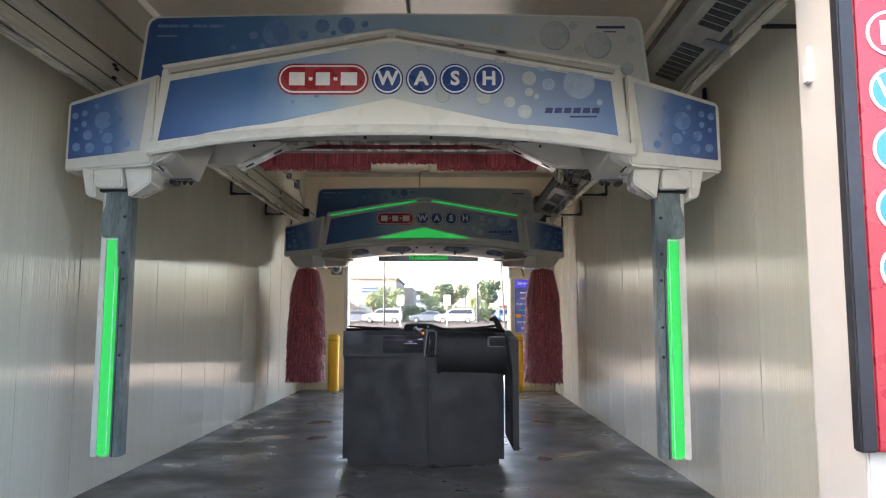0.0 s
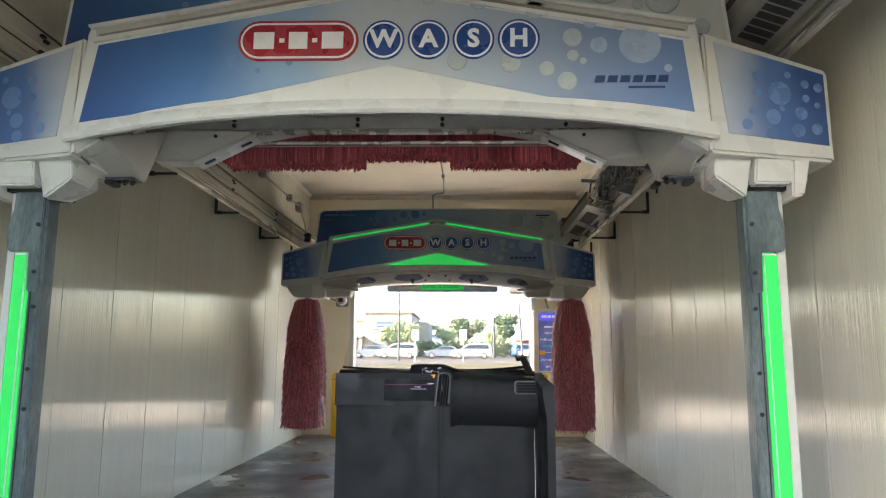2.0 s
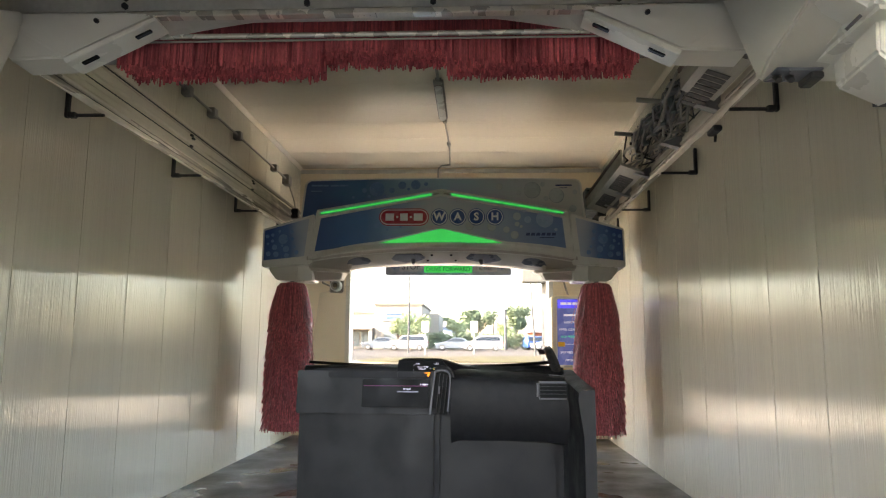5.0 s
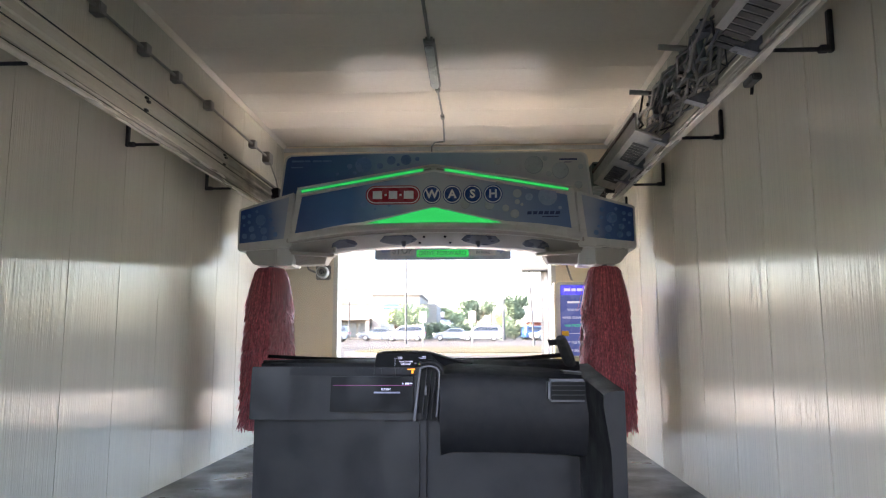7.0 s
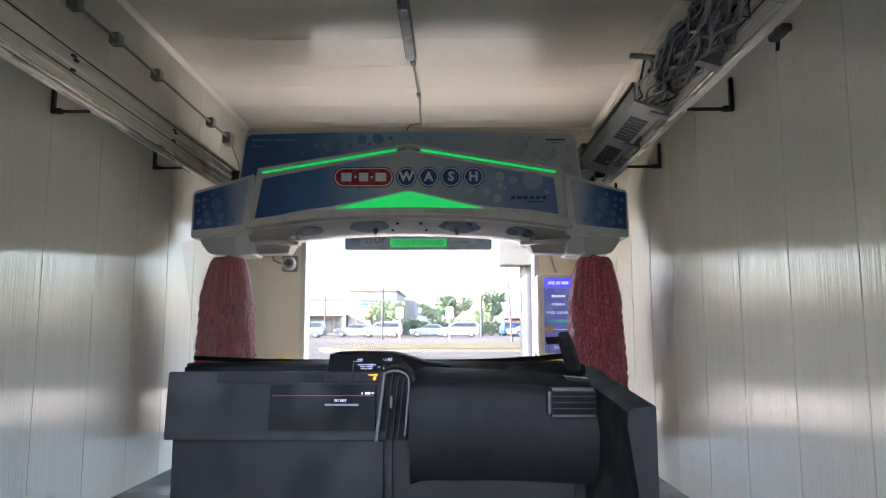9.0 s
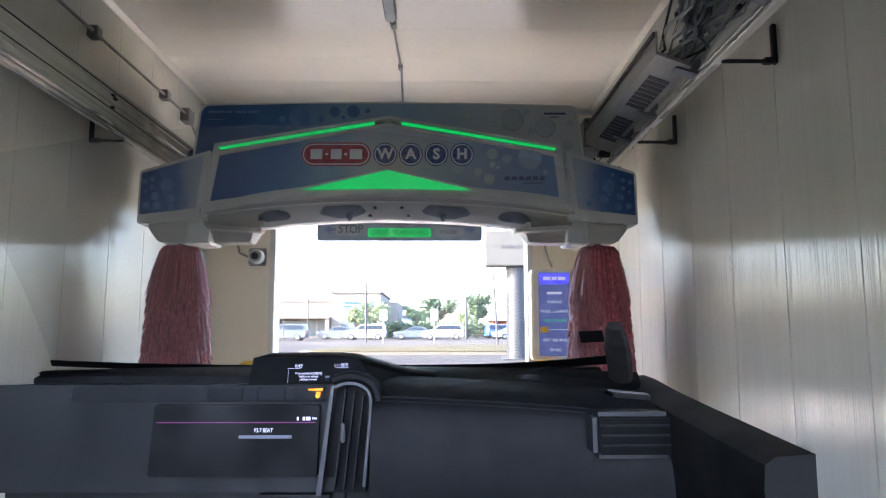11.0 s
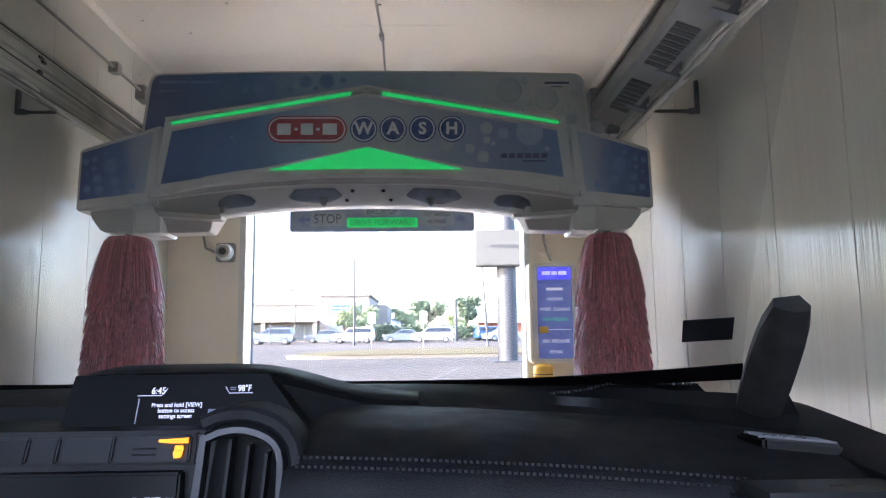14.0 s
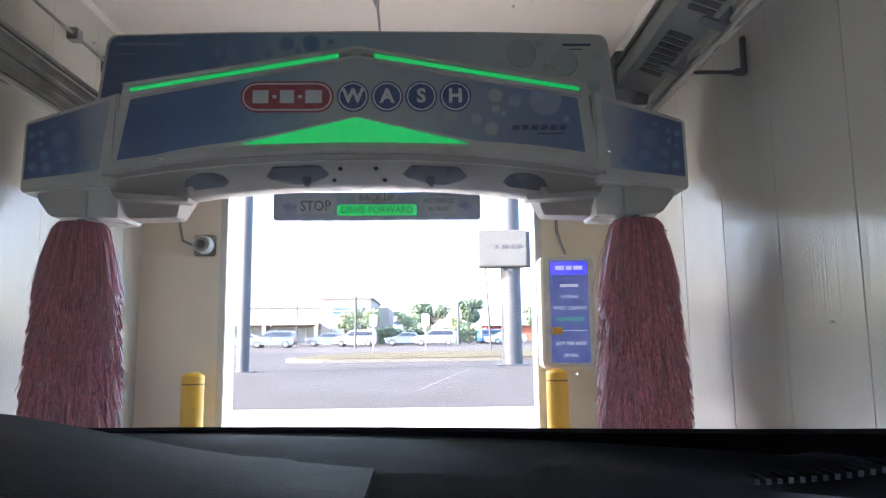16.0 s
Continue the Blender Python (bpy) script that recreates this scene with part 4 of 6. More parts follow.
for y in (5.0, 6.2, 7.3, 8.2, 9.1, 10.1, 10.95, 11.6):
    part("gusset", prism([(1.94, 3.035), (2.10, 2.985), (2.10, 3.10)], y, y + 0.012, "y"), GUSSET, tray, "dark grey triangular gusset")
    part("gusset_flange", hull([(1.94, y, 3.035), (1.94, y + 0.10, 3.045), (2.10, y, 2.985), (2.10, y + 0.12, 3.0), (1.94, y, 3.041), (2.10, y, 2.991)]), GUSSET, tray)
rnd = random.Random(5)
hoses = thing("hose_bundle", (0, 0, 0), 0, "tangle of grey and black hoses between cable tray sections", "hoses")
for k in range(46):
    y, x = 8.2 + 0.036 * k, 1.93 + rnd.uniform(-0.10, 0.14)
    pts = [(x, y - 0.3, 3.22), (x - 0.05, y - 0.1, 3.20 + rnd.uniform(0, 0.1)), (x + rnd.uniform(-0.1, 0.05), y + 0.12, 3.12 + rnd.uniform(-0.05, 0.08)),
           (x + rnd.uniform(-0.06, 0.1), y + 0.35, 3.16 + rnd.uniform(-0.08, 0.06)), (x, y + 0.6, 3.14)]
    part("hose", pipe(pts, 0.005 + 0.006 * rnd.random(), 8), (CABLE, GREYPIPE, GUSSET, GREYPIPE)[k % 4], hoses)
for k in range(5):
    y = 8.55 + 0.28 * k
    bm = rod((1.88, y, 3.10), (1.86, y + 0.03, 3.26), 0.024, n=10)
    bm = rod((1.862, y + 0.02, 3.23), (1.86, y + 0.03, 3.28), 0.034, n=10, bm=bm)
    part("valve", bm, STEEL, hoses)
for k in range(6):
    y = 8.42 + 0.27 * k
    x = 1.86 + rnd.uniform(-0.02, 0.03)
    vb = part("valve_block", box(x - 0.035, x + 0.035, y - 0.05, y + 0.05, 3.20, 3.27, 0.006), GUSSET, hoses, "small grey valve block")
    part("valve_fitting", rod((x - 0.05, y, 3.225), (x - 0.02, y, 3.225), 0.014, n=8), BLACKM, vb)
    part("valve_fitting", rod((x, y + 0.02, 3.26), (x, y + 0.02, 3.31), 0.013, n=8), BLACKM, vb)
for y in (7.6, 8.75, 9.6):
    part("stub_pipe", rod((1.66, y, 3.27), (1.9, y, 3.25), 0.02, n=10), GREYPIPE, hoses, "short grey stub pipe")
part("hose_clamp", box(2.13, 2.19, 8.44, 8.60, 2.925, 2.968, 0.008), BLACKM, hoses, "dark clamp under the rail")
part("drip_hook", pipe([(2.16, 8.58, 3.04), (2.20, 8.62, 2.99), (2.205, 8.64, 2.94), (2.20, 8.64, 2.90)], 0.011, 8), CABLE, hoses)

# electrical run on the west wall
run = thing("conduit_run", (0, 0, 0), 0, "grey electrical conduit with square boxes along the west wall", "conduit")
xw = -HALF + 0.05
part("pipe", pipe([(xw, 3.6, 3.86), (xw, 13.55, 3.84)], 0.014), GREYPIPE, run)
for y in (5.6, 7.3, 8.6, 9.2, 9.95, 10.6, 11.42, 12.93):
    part("junction_box", box(-HALF, -HALF + 0.09, y - 0.05, y + 0.05, 3.795, 3.895, 0.008), GREYPIPE, run, "square grey junction box")
part("junction_box", box(-HALF, -HALF + 0.10, 13.48, 13.66, 3.75, 3.90, 0.008), GREYPIPE, run, "large square grey box")
part("pipe", pipe([(xw, 13.66, 3.80), (xw, 14.0, 3.62), (xw, 14.4, 3.2)], 0.010), GREYPIPE, run)
pipe_rail = thing("wall_tube", (0, 0, 0), 0, "thin grey tube above the west rail", "tube")
part("tube", pipe([(-2.3, 3.6, 3.40), (-2.3, 13.2, 3.40)], 0.012), GREYPIPE, pipe_rail)
part("end_fitting", rod((-2.3, 12.9, 3.33), (-2.3, 13.0, 3.33), 0.09, n=16), BLACKM, pipe_rail)

# ceiling conduit with a narrow batten lamp
cc = thing("ceiling_conduit", (0, 0, 0), 0, "ceiling conduit bending down the end wall", "conduit")
zc = CEILING - 0.03
part("pipe", pipe([(0.0, 3.6, zc), (0.02, 10.7, zc)], 0.016), GREYPIPE, cc)
part("pipe", pipe([(0.03, 11.95, zc), (0.05, 13.2, zc), (0.02, 14.25, zc), (-0.12, 14.3, zc), (-0.18, 14.50, zc), (-0.18, 14.50, 3.5)], 0.012), GREYPIPE, cc)
part("coupling", rod((0.03, 12.02, zc), (0.035, 12.12, zc), 0.03, n=10), GREYPIPE, cc)
part("coupling", rod((0.045, 13.05, zc), (0.045, 13.15, zc), 0.026, n=10), GREYPIPE, cc)
bl = thing("batten_lamp", (0, 0, 0), 0, "narrow grey weatherproof batten lamp on the ceiling, unlit", "ceiling lamp")
part("lamp_body", box(-0.035, 0.075, 10.7, 11.95, CEILING - 0.075, CEILING, 0.02), GREYPIPE, bl)
part("lamp_cover", box(-0.022, 0.062, 10.76, 11.89, CEILING - 0.10, CEILING - 0.07, 0.015), LED_OFF, bl)

# camera on the end wall
cmr = thing("wall_camera", (-1.79, BACK, 2.33), 0, "round grey camera in a square housing on the end wall", "security camera")
part("back_plate", box(-0.11, 0.11, -0.04, 0.0, -0.11, 0.11, 0.015), GREYPIPE, cmr)
part("housing", rod((0, -0.03, 0), (0, -0.15, 0), 0.095, 0.085, n=24), LED_OFF, cmr, smooth=True)
part("ring", rod((0, -0.148, 0), (0, -0.158, 0), 0.07, n=24), GALV, cmr)
part("lens", rod((0, -0.156, 0), (0, -0.165, 0), 0.042, n=24), LENS, cmr)
part("cable", pipe([(-0.11, -0.03, 0.0), (-0.22, -0.04, 0.05), (-0.26, -0.03, 0.22), (-0.26, -0.03, 0.6)], 0.014), GREYPIPE, cmr)

# instruction sign in the exit
sg = thing("instruction_sign", (0.03, 13.46, 0.038), 0, "grey-blue hanging instruction sign with a lit green drive forward line", "sign")
part("sign_case", box(-0.905, 0.905, 0.0, 0.10, 2.36, 2.605, 0.012), SIGN_FACE, sg, smooth=True)
part("arrow", prism([(-0.83, 2.475), (-0.76, 2.52), (-0.76, 2.49), (-0.70, 2.49), (-0.70, 2.46), (-0.76, 2.46), (-0.76, 2.43)], -0.002, -0.006, "y"), SIGN_ARROW, sg)
part("plate", prism(rounded(-0.70, -0.37, 2.41, 2.545, 0.01), -0.001, -0.005, "y"), SIGN_PLATE, sg)
words("lettering", "STOP", 0.13, SIGN_DARK, sg, facing(-0.535, -0.007, 2.478), squeeze=0.86)
part("plate", prism(rounded(-0.19, 0.18, 2.515, 2.588, 0.008), -0.001, -0.005, "y"), SIGN_PLATE, sg)
words("lettering", "BACK UP", 0.082, SIGN_DARK, sg, facing(-0.005, -0.007, 2.551), squeeze=0.92)
part("lit_plate", prism(rounded(-0.345, 0.345, 2.395, 2.49, 0.008), -0.001, -0.005, "y"), GREEN, sg, "glowing green plate")
words("lettering", "DRIVE FORWARD", 0.086, SIGN_GREEN_INK, sg, facing(0, -0.007, 2.442), squeeze=0.93)
part("plate", prism(rounded(0.37, 0.70, 2.41, 2.56, 0.01), -0.001, -0.005, "y"), SIGN_PLATE, sg)
words("lettering", "PUT VEHICLE", 0.058, SIGN_DARK, sg, facing(0.535, -0.007, 2.52), squeeze=0.78)
words("lettering", "IN PARK", 0.058, SIGN_DARK, sg, facing(0.535, -0.007, 2.447), squeeze=0.85)
part("arrow", prism([(0.83, 2.475), (0.76, 2.52), (0.76, 2.49), (0.72, 2.49), (0.72, 2.46), (0.76, 2.46), (0.76, 2.43)], -0.002, -0.006, "y"), SIGN_ARROW, sg)
for x in (-0.7, 0.7):
    part("hanger", pipe([(x, 0.05, 2.6), (x, 0.05, 3.2), (x, 1.09, 3.2)], 0.014), GREYPIPE, sg)

# lit menu column on the end wall
mn = thing("wash_menu", (1.855, 14.28, 0), 0, "rounded cream menu board with lit blue steps of the wash", "menu board")
part("case", prism(rounded(-0.275, 0.275, 1.06, 2.18, 0.07), 0.0, 0.25, "y", 0.01), MENUFRAME, mn, smooth=True)
part("bezel", prism(rounded(-0.25, 0.25, 1.085, 2.155, 0.06), -0.012, 0.0, "y", 0.004), SHELL, mn)
part("panel", prism(rounded(-0.19, 0.19, 1.12, 2.12, 0.025), -0.016, -0.011, "y"), MENU_BLUE, mn, "dark blue lit panel")
part("heading", prism(rounded(-0.18, 0.18, 1.975, 2.105, 0.015), -0.020, -0.016, "y"), MENU_VIOLET, mn, "glowing violet heading")
bm = None
for x, w in ((-0.09, 0.09), (0.0, 0.06), (0.09, 0.09)):
    bm = box(x - w / 2, x + w / 2, -0.024, -0.020, 2.025, 2.065, bm=bm)
part("heading_bar", bm, MENU_TEXT, mn)
part("print_bar", box(-0.09, 0.09, -0.020, -0.016, 1.855, 1.885), MENU_TEXT, mn)
for z, body, m_ in ((1.76, "WASHING", MENU_TEXT), (1.65, "WHEEL CLEANING", MENU_TEXT), (1.54, "HIGH PRESSURE", MENU_GREEN), (1.305, "SPOT FREE RINSE", MENU_TEXT), (1.19, "DRYING", MENU_TEXT)):
    words("lettering", body, 0.05, m_, mn, facing(0, -0.018, z), squeeze=0.78)
part("strip", box(-0.18, -0.08, -0.020, -0.016, 1.395, 1.465), YELLOW, mn, "yellow strip")
part("strip_line", box(-0.08, 0.16, -0.020, -0.016, 1.428, 1.434), MENU_TEXT, mn)
part("cable", pipe([(0.0, 0.1, 2.17), (-0.03, 0.2, 2.32), (-0.06, 0.23, 2.45), (-0.06, 0.23, 3.1)], 0.016), GREYPIPE, mn)

# bollards by the exit
for x, y in ((1.70, 14.22), (-1.78, 14.28)):
    b = thing("bollard", (x, y, 0), 0, "yellow plastic-sleeved bollard with a dark band", "bollard", "exit bollards")
    part("sleeve", rod((0, 0, 0), (0, 0, 1.03), 0.105, n=24), YELLOW, b, smooth=True)
    one = bmesh.new()
    bmesh.ops.create_uvsphere(one, u_segments=24, v_segments=10, radius=0.105)
    bmesh.ops.transform(one, matrix=Matrix.Translation((0, 0, 1.03)) @ Matrix.Diagonal((1, 1, 0.4, 1)), verts=one.verts)
    part("cap", one, YELLOW, b, smooth=True)
    part("band", rod((0, 0, 0.955), (0, 0, 0.965), 0.107, n=24), BLACKM, b)
post = thing("steel_post", (-1.80, 15.55, 0), 0, "slim grey steel post beyond the exit", "post")
part("shaft", box(-0.045, 0.045, -0.045, 0.045, -0.05, 3.3, 0.008), GALV, post)

# upright name sign on the outside of the entrance wall
us = thing("entrance_sign", (0, ENTRY, 0), 0, "tall red upright sign with round letters outside the entrance", "sign")
part("sign_edge", box(1.800, 1.858, -0.075, -0.022, 0.9, 3.6, 0.006), BLACKM, us, "dark edge profile of the sign")
part("sign_board", box(1.858, 2.40, -0.07, -0.022, 0.9, 3.6, 0.01), CAP_RED, us, "red sign board")
for z, ch, m_ in ((2.60, "", CAP_RED), (2.386, "", CAP_RED), (2.172, "W", CAP_SKY), (1.957, "A", CAP_SKY), (1.743, "S", CAP_SKY), (1.53, "H", CAP_SKY)):
    r = part("letter_disc", disc(1.985, -0.071, z, 0.085, 0.004), WHITE, us, "white-ringed round letter")
    part("letter_field", disc(1.985, -0.075, z, 0.074, 0.002), m_, r)
    if ch:
        words("letter", ch, 0.115, WHITE, r, facing(1.985, -0.079, z))
    else:
        part("letter_bar", box(1.95, 2.02, -0.079, -0.077, z - 0.045, z + 0.045), WHITE, r)
part("hinge", box(1.83, 1.86, 0.2, 0.25, 2.3, 2.45, 0.006), SHELL, us)


# ---------------------------------------------------------------- beyond the exit
road = bmesh.new()
a = [road.verts.new(p) for p in ((-300, 58, ground_z(58) + 0.006), (300, 58, ground_z(58) + 0.006), (300, 92, ground_z(92) + 0.006), (-300, 92, ground_z(92) + 0.006))]
road.faces.new(a)
tagged(obj("road", road, ROAD), "grey asphalt lane in front of the shops", "road", kind="structure")


def island(pts, z_pad, name, label):
    top = [(x, y) for x, y in pts]
    cx, cy = sum(p[0] for p in pts) / len(pts), sum(p[1] for p in pts) / len(pts)
    zmax = max(ground_z(y) for _, y in pts)

    def slab(grow, dz, material, nm, parent):
        bm = bmesh.new()
        ring = [(cx + (x - cx) * grow, cy + (y - cy) * grow) for x, y in pts]
        up = [bm.verts.new((x, y, ground_z(y) + dz)) for x, y in ring]
        dn = [bm.verts.new((x, y, ground_z(y) - 0.1)) for x, y in ring]
        bm.faces.new(up)
        for i in range(len(ring)):
            j = (i + 1) % len(ring)
            bm.faces.new((up[i], dn[i], dn[j], up[j]))
        return part(nm, bm, material, parent)
    th = thing(name, (0, 0, 0), 0, label, "traffic island")
    slab(1.0, 0.14, KERB, "kerb", th)
    slab(0.965, 0.19, DRYGRASS, "grass_bed", th)
    return th


oval = [(-6.6, 42.5), (-6.2, 40.9), (-4.5, 40.3), (4, 41.0), (16, 43.5), (30, 48.0), (30, 56.5), (8, 55.0), (-3, 51.0), (-5.8, 46.5)]
island(oval, 0.19, "traffic_island", "long kerbed island of dry brown grass")


def line(x0, y0, x1, y1, w=0.09):
    d = Vector((x1 - x0, y1 - y0)).normalized() * w / 2
    bm = bmesh.new()
    n = 6
    pts = []
    for i in range(n + 1):
        t = i / n
        x, y = x0 + (x1 - x0) * t, y0 + (y1 - y0) * t
        pts.append((bm.verts.new((x - d.y, y + d.x, ground_z(y) + 0.012)), bm.verts.new((x + d.y, y - d.x, ground_z(y) + 0.012))))
    for p, q in zip(pts, pts[1:]):
        bm.faces.new((p[0], p[1], q[1], q[0]))
    return bm


for k, seg in enumerate(((0.2, 24.5, 1.9, 33.0), (1.9, 33.0, 4.4, 26.5), (1.0, 28.5, 3.2, 29.8), (1.3, 30.2, 2.6, 31.2), (0.7, 26.6, 3.9, 28.0), (0.3, 25.0, 4.3, 26.4))):
    tagged(obj("parking_line", line(*seg), LINEPAINT), "worn white painted parking line", "marking", "parking lines", "structure")


def tube_sign(x, y, z0, z1, w):
    th = thing("road_sign", (x, y, ground_z(y)), 0, "plain white sign plate on a thin metal post", "road sign", "road signs")
    part("post", rod((0, 0, -0.05), (0, 0, z1 - ground_z(y)), 0.045, n=8), GALV, th)
    part("plate", box(-w / 2, w / 2, -0.07, -0.045, z0 - ground_z(y), z1 - ground_z(y), 0.02), WHITE, th)


tube_sign(-4.03, 65.5, 2.70, 3.62, 0.62)
tube_sign(0.30, 65.5, 2.70, 3.66, 0.62)


def pole(x, y, top, r, label, head=0.0, lean=0.0):
    z = ground_z(y)
    th = thing("street_pole", (x, y, z), 0, label, "street pole")
    part("shaft", rod((0, 0, -0.1), (lean, 0, top - z), r, r * 0.7, n=10), POLE, th)
    if head:
        part("lamp_arm", box(lean - head, lean + head, -0.06, 0.06, top - z - 0.05, top - z + 0.03, 0.01), POLE, th)
        for s in (-1, 1):
            part("lamp_head", box(lean + s * head - 0.28, lean + s * head + 0.28, -0.2, 0.2, top - z - 0.06, top - z + 0.10, 0.03), POLE, th)


pole(-5.9, 69.5, 8.8, 0.11, "tall slim dark utility pole")
pole(-15.1, 91, 7.3, 0.10, "car park lamp post with two heads", 0.5)
pole(3.3, 117, 7.0, 0.12, "car park lamp post with two heads", 0.7)
pole(5.0, 57.5, 6.9, 0.09, "leaning lamp post by the road", 0.35, -0.35)
pole(-14.8, 76, 4.5, 0.05, "thin metal post in the car park")
pole(-20.0, 80, 7.0, 0.12, "dark wooden utility pole")
th = thing("antenna_mast", (4.0, 87.5, ground_z(87.5)), 0, "pale mast with a thick antenna top", "mast")
part("shaft", rod((0, 0, 0), (0, 0, 5.2), 0.17, 0.13, n=12), COLUMN, th)
part("antenna", rod((0, 0, 4.9), (0, 0, 7.3), 0.27, n=12), SHELL, th)

# pylon sign
py = thing("pylon_sign", (3.9, 36.0, ground_z(36.0)), 0, "thick grey round pylon column carrying a white sign box", "pylon sign")
part("column", rod((0, 0, -0.1), (0, 0, 8.6), 0.42, n=40), COLUMN, py, smooth=True)
part("base", box(-0.62, 0.62, -0.62, 0.62, -0.08, 0.05, 0.02), COLUMN, py)
bx = part("sign_box", box(-1.33, 0.62, -0.62, 0.3, 3.97, 5.47, 0.04), PYLON_BOX, py, "white sign box with a grey print")
# the box's right side is coloured dark to show it in shade
part("box_side", box(0.62, 0.98, -0.45, 0.3, 4.0, 5.44, 0.03), POLE, bx)
bm = None
for x, w in ((-0.62, 0.12), (-0.28, 0.2), (0.05, 0.12), (0.3, 0.16)):
    bm = box(x - w / 2, x + w / 2, -0.635, -0.62, 4.72, 4.86, bm=bm)
part("print_bar", bm, PRINT, bx)

col = thing("forecourt_column", (-6.2, 33.0, ground_z(33.0)), 0, "tall grey painted steel column in the forecourt", "column")
part("shaft", rod((0, 0, -0.1), (0, 0, 8.0), 0.23, n=28), COLUMN, col, smooth=True)
part("foot_plate", box(-0.4, 0.4, -0.4, 0.4, -0.05, 0.04, 0.01), COLUMN, col)

# row of shops
zs = ground_z(95)
sh = thing("shop_building", (0, 0, 0), 0, "long tan stucco shop building with a taller tower front", "shop building")
part("wall", box(-60, -12.8, 95.5, 120, zs - 0.2, 6.0, 0.03), STUCCO, sh)
part("parapet", box(-60.1, -12.7, 95.35, 95.6, 5.75, 6.1, 0.03), STUCCO_D, sh)
part("canopy", box(-60, -12.9, 93.6, 95.5, 3.55, 3.8, 0.03), STUCCO_D, sh)
tw = part("tower", box(-12.8, -6.6, 94.8, 112, zs - 0.2, 6.95, 0.03), STUCCO, sh, "taller tan tower front")
part("tower_cap", box(-13.0, -6.4, 94.6, 112, 6.8, 7.1, 0.03), STUCCO_D, tw)
part("sign_board", box(-11.9, -7.6, 94.66, 94.8, 4.7, 6.0, 0.02), SIGN_FACE, tw, "blue-grey shop sign panel")
bm = None
for z, x0, x1 in ((5.55, -11.3, -9.0), (5.1, -11.3, -8.2)):
    bm = box(x0, x1, 94.6, 94.66, z - 0.14, z + 0.14, bm=bm)
part("sign_bar", bm, CAP_BLUE, tw)
part("entrance", box(-11.6, -7.8, 94.72, 94.82, zs - 0.1, 3.5), STOREGLASS, tw, "dark glass shop entrance")
part("side_wing", box(-6.6, -4.6, 99, 112, zs - 0.2, 5.9, 0.03), STUCCO, sh)
for k in range(20):
    x = -58 + k * 2.28
    part("shop_window", box(x, x + 2.05, 95.42, 95.52, zs + 0.3, 3.3), STOREGLASS, sh)
for k in range(8):
    x = -58 + k * 6.4
    part("pillar", box(x - 0.25, x + 0.25, 93.7, 94.2, zs - 0.1, 3.6, 0.02), STUCCO_D, sh)
part("sign_bar", box(-27.2, -25.9, 95.35, 95.45, 4.6, 5.3), CAP_RED, sh, "small red shop sign panel")

ho = thing("house", (0, 0, 0), 0, "low brick house with a grey shingle roof", "house")
zh = ground_z(122)
part("wall", box(10.0, 26, 122, 132, zh - 0.2, 3.9), BRICKY, ho)
part("roof", prism([(121.3, 3.9), (127, 6.2), (132.7, 3.9)], 9.4, 26.6, "x"), SHINGLE, ho)
ho = thing("house", (0, 0, 0), 0, "pale blue-grey low house behind the trees", "house")
part("wall", box(-5.2, -2.6, 118, 124, zh - 0.2, 4.6), SIGN_FACE, ho)
part("roof", prism([(117.5, 4.6), (121, 5.6), (124.5, 4.6)], -5.6, -2.2, "x"), SHINGLE, ho)


def leaves(bm, c, r, n, size, rnd):
    for _ in range(n):
        d = Vector((rnd.gauss(0, 1), rnd.gauss(0, 1), rnd.gauss(0, 1))).normalized() * (rnd.random() ** 0.4)
        p = Vector(c) + Vector((d.x * r[0], d.y * r[1], d.z * r[2]))
        a = Vector((rnd.gauss(0, 1), rnd.gauss(0, 1), rnd.gauss(0, 1))).normalized()
        b = a.orthogonal().normalized()
        s = size * rnd.uniform(0.6, 1.3)
        bm.faces.new([bm.verts.new(p + v) for v in (a * s, b * s * 0.55, -a * s, -b * s * 0.55)])


def tree(x, y, height, width, material, seed, label):
    rnd = random.Random(seed)
    z = ground_z(y)
    th = thing("tree", (x, y, z), 0, label, "tree", "roadside trees")
    bm = rod((0, 0, -0.1), (0.05, 0, height * 0.45), height * 0.03, height * 0.02, n=10)
    clumps = []
    for k in range(9):
        a = rnd.uniform(0, 6.28)
        q = Vector((math.cos(a) * width * rnd.uniform(0.15, 0.36), math.sin(a) * width * rnd.uniform(0.15, 0.36), height * rnd.uniform(0.5, 0.86)))
        bm = rod((0, 0, height * rnd.uniform(0.25, 0.42)), q, height * 0.012, height * 0.004, n=6, bm=bm)
        clumps.append(q)
    part("trunk", bm, BARK, th)
    bm = bmesh.new()
    for q in clumps:
        leaves(bm, q, (width * 0.2, width * 0.2, height * 0.15), 260, height * 0.035, rnd)
    part("crown", bm, material, th)["kind"] = "stuff"


tree(-7.5, 89.5, 4.9, 4.8, LEAF_L, 1, "young light green street tree")
tree(-9.0, 88, 3.8, 3.0, LEAF_L, 2, "young light green street tree")
tree(-2.6, 100, 4.4, 3.6, LEAF_L, 3, "young light green street tree")
tree(0.8, 112, 6.2, 6.5, LEAF_D, 4, "broad dark green tree")
tree(6.7, 112, 6.6, 4.6, LEAF_D, 5, "broad dark green tree")
tree(4.4, 94, 3.6, 4.2, LEAF_L, 6, "low light green tree")
tree(16.0, 105, 5.6, 5.5, LEAF_D, 7, "broad dark green tree")
tree(22.0, 100, 6.2, 6.5, LEAF_D, 8, "broad dark green tree")
tree(-4.6, 128, 5.6, 5.0, LEAF_D, 9, "broad dark green tree")
rnd = random.Random(12)
bm = bmesh.new()
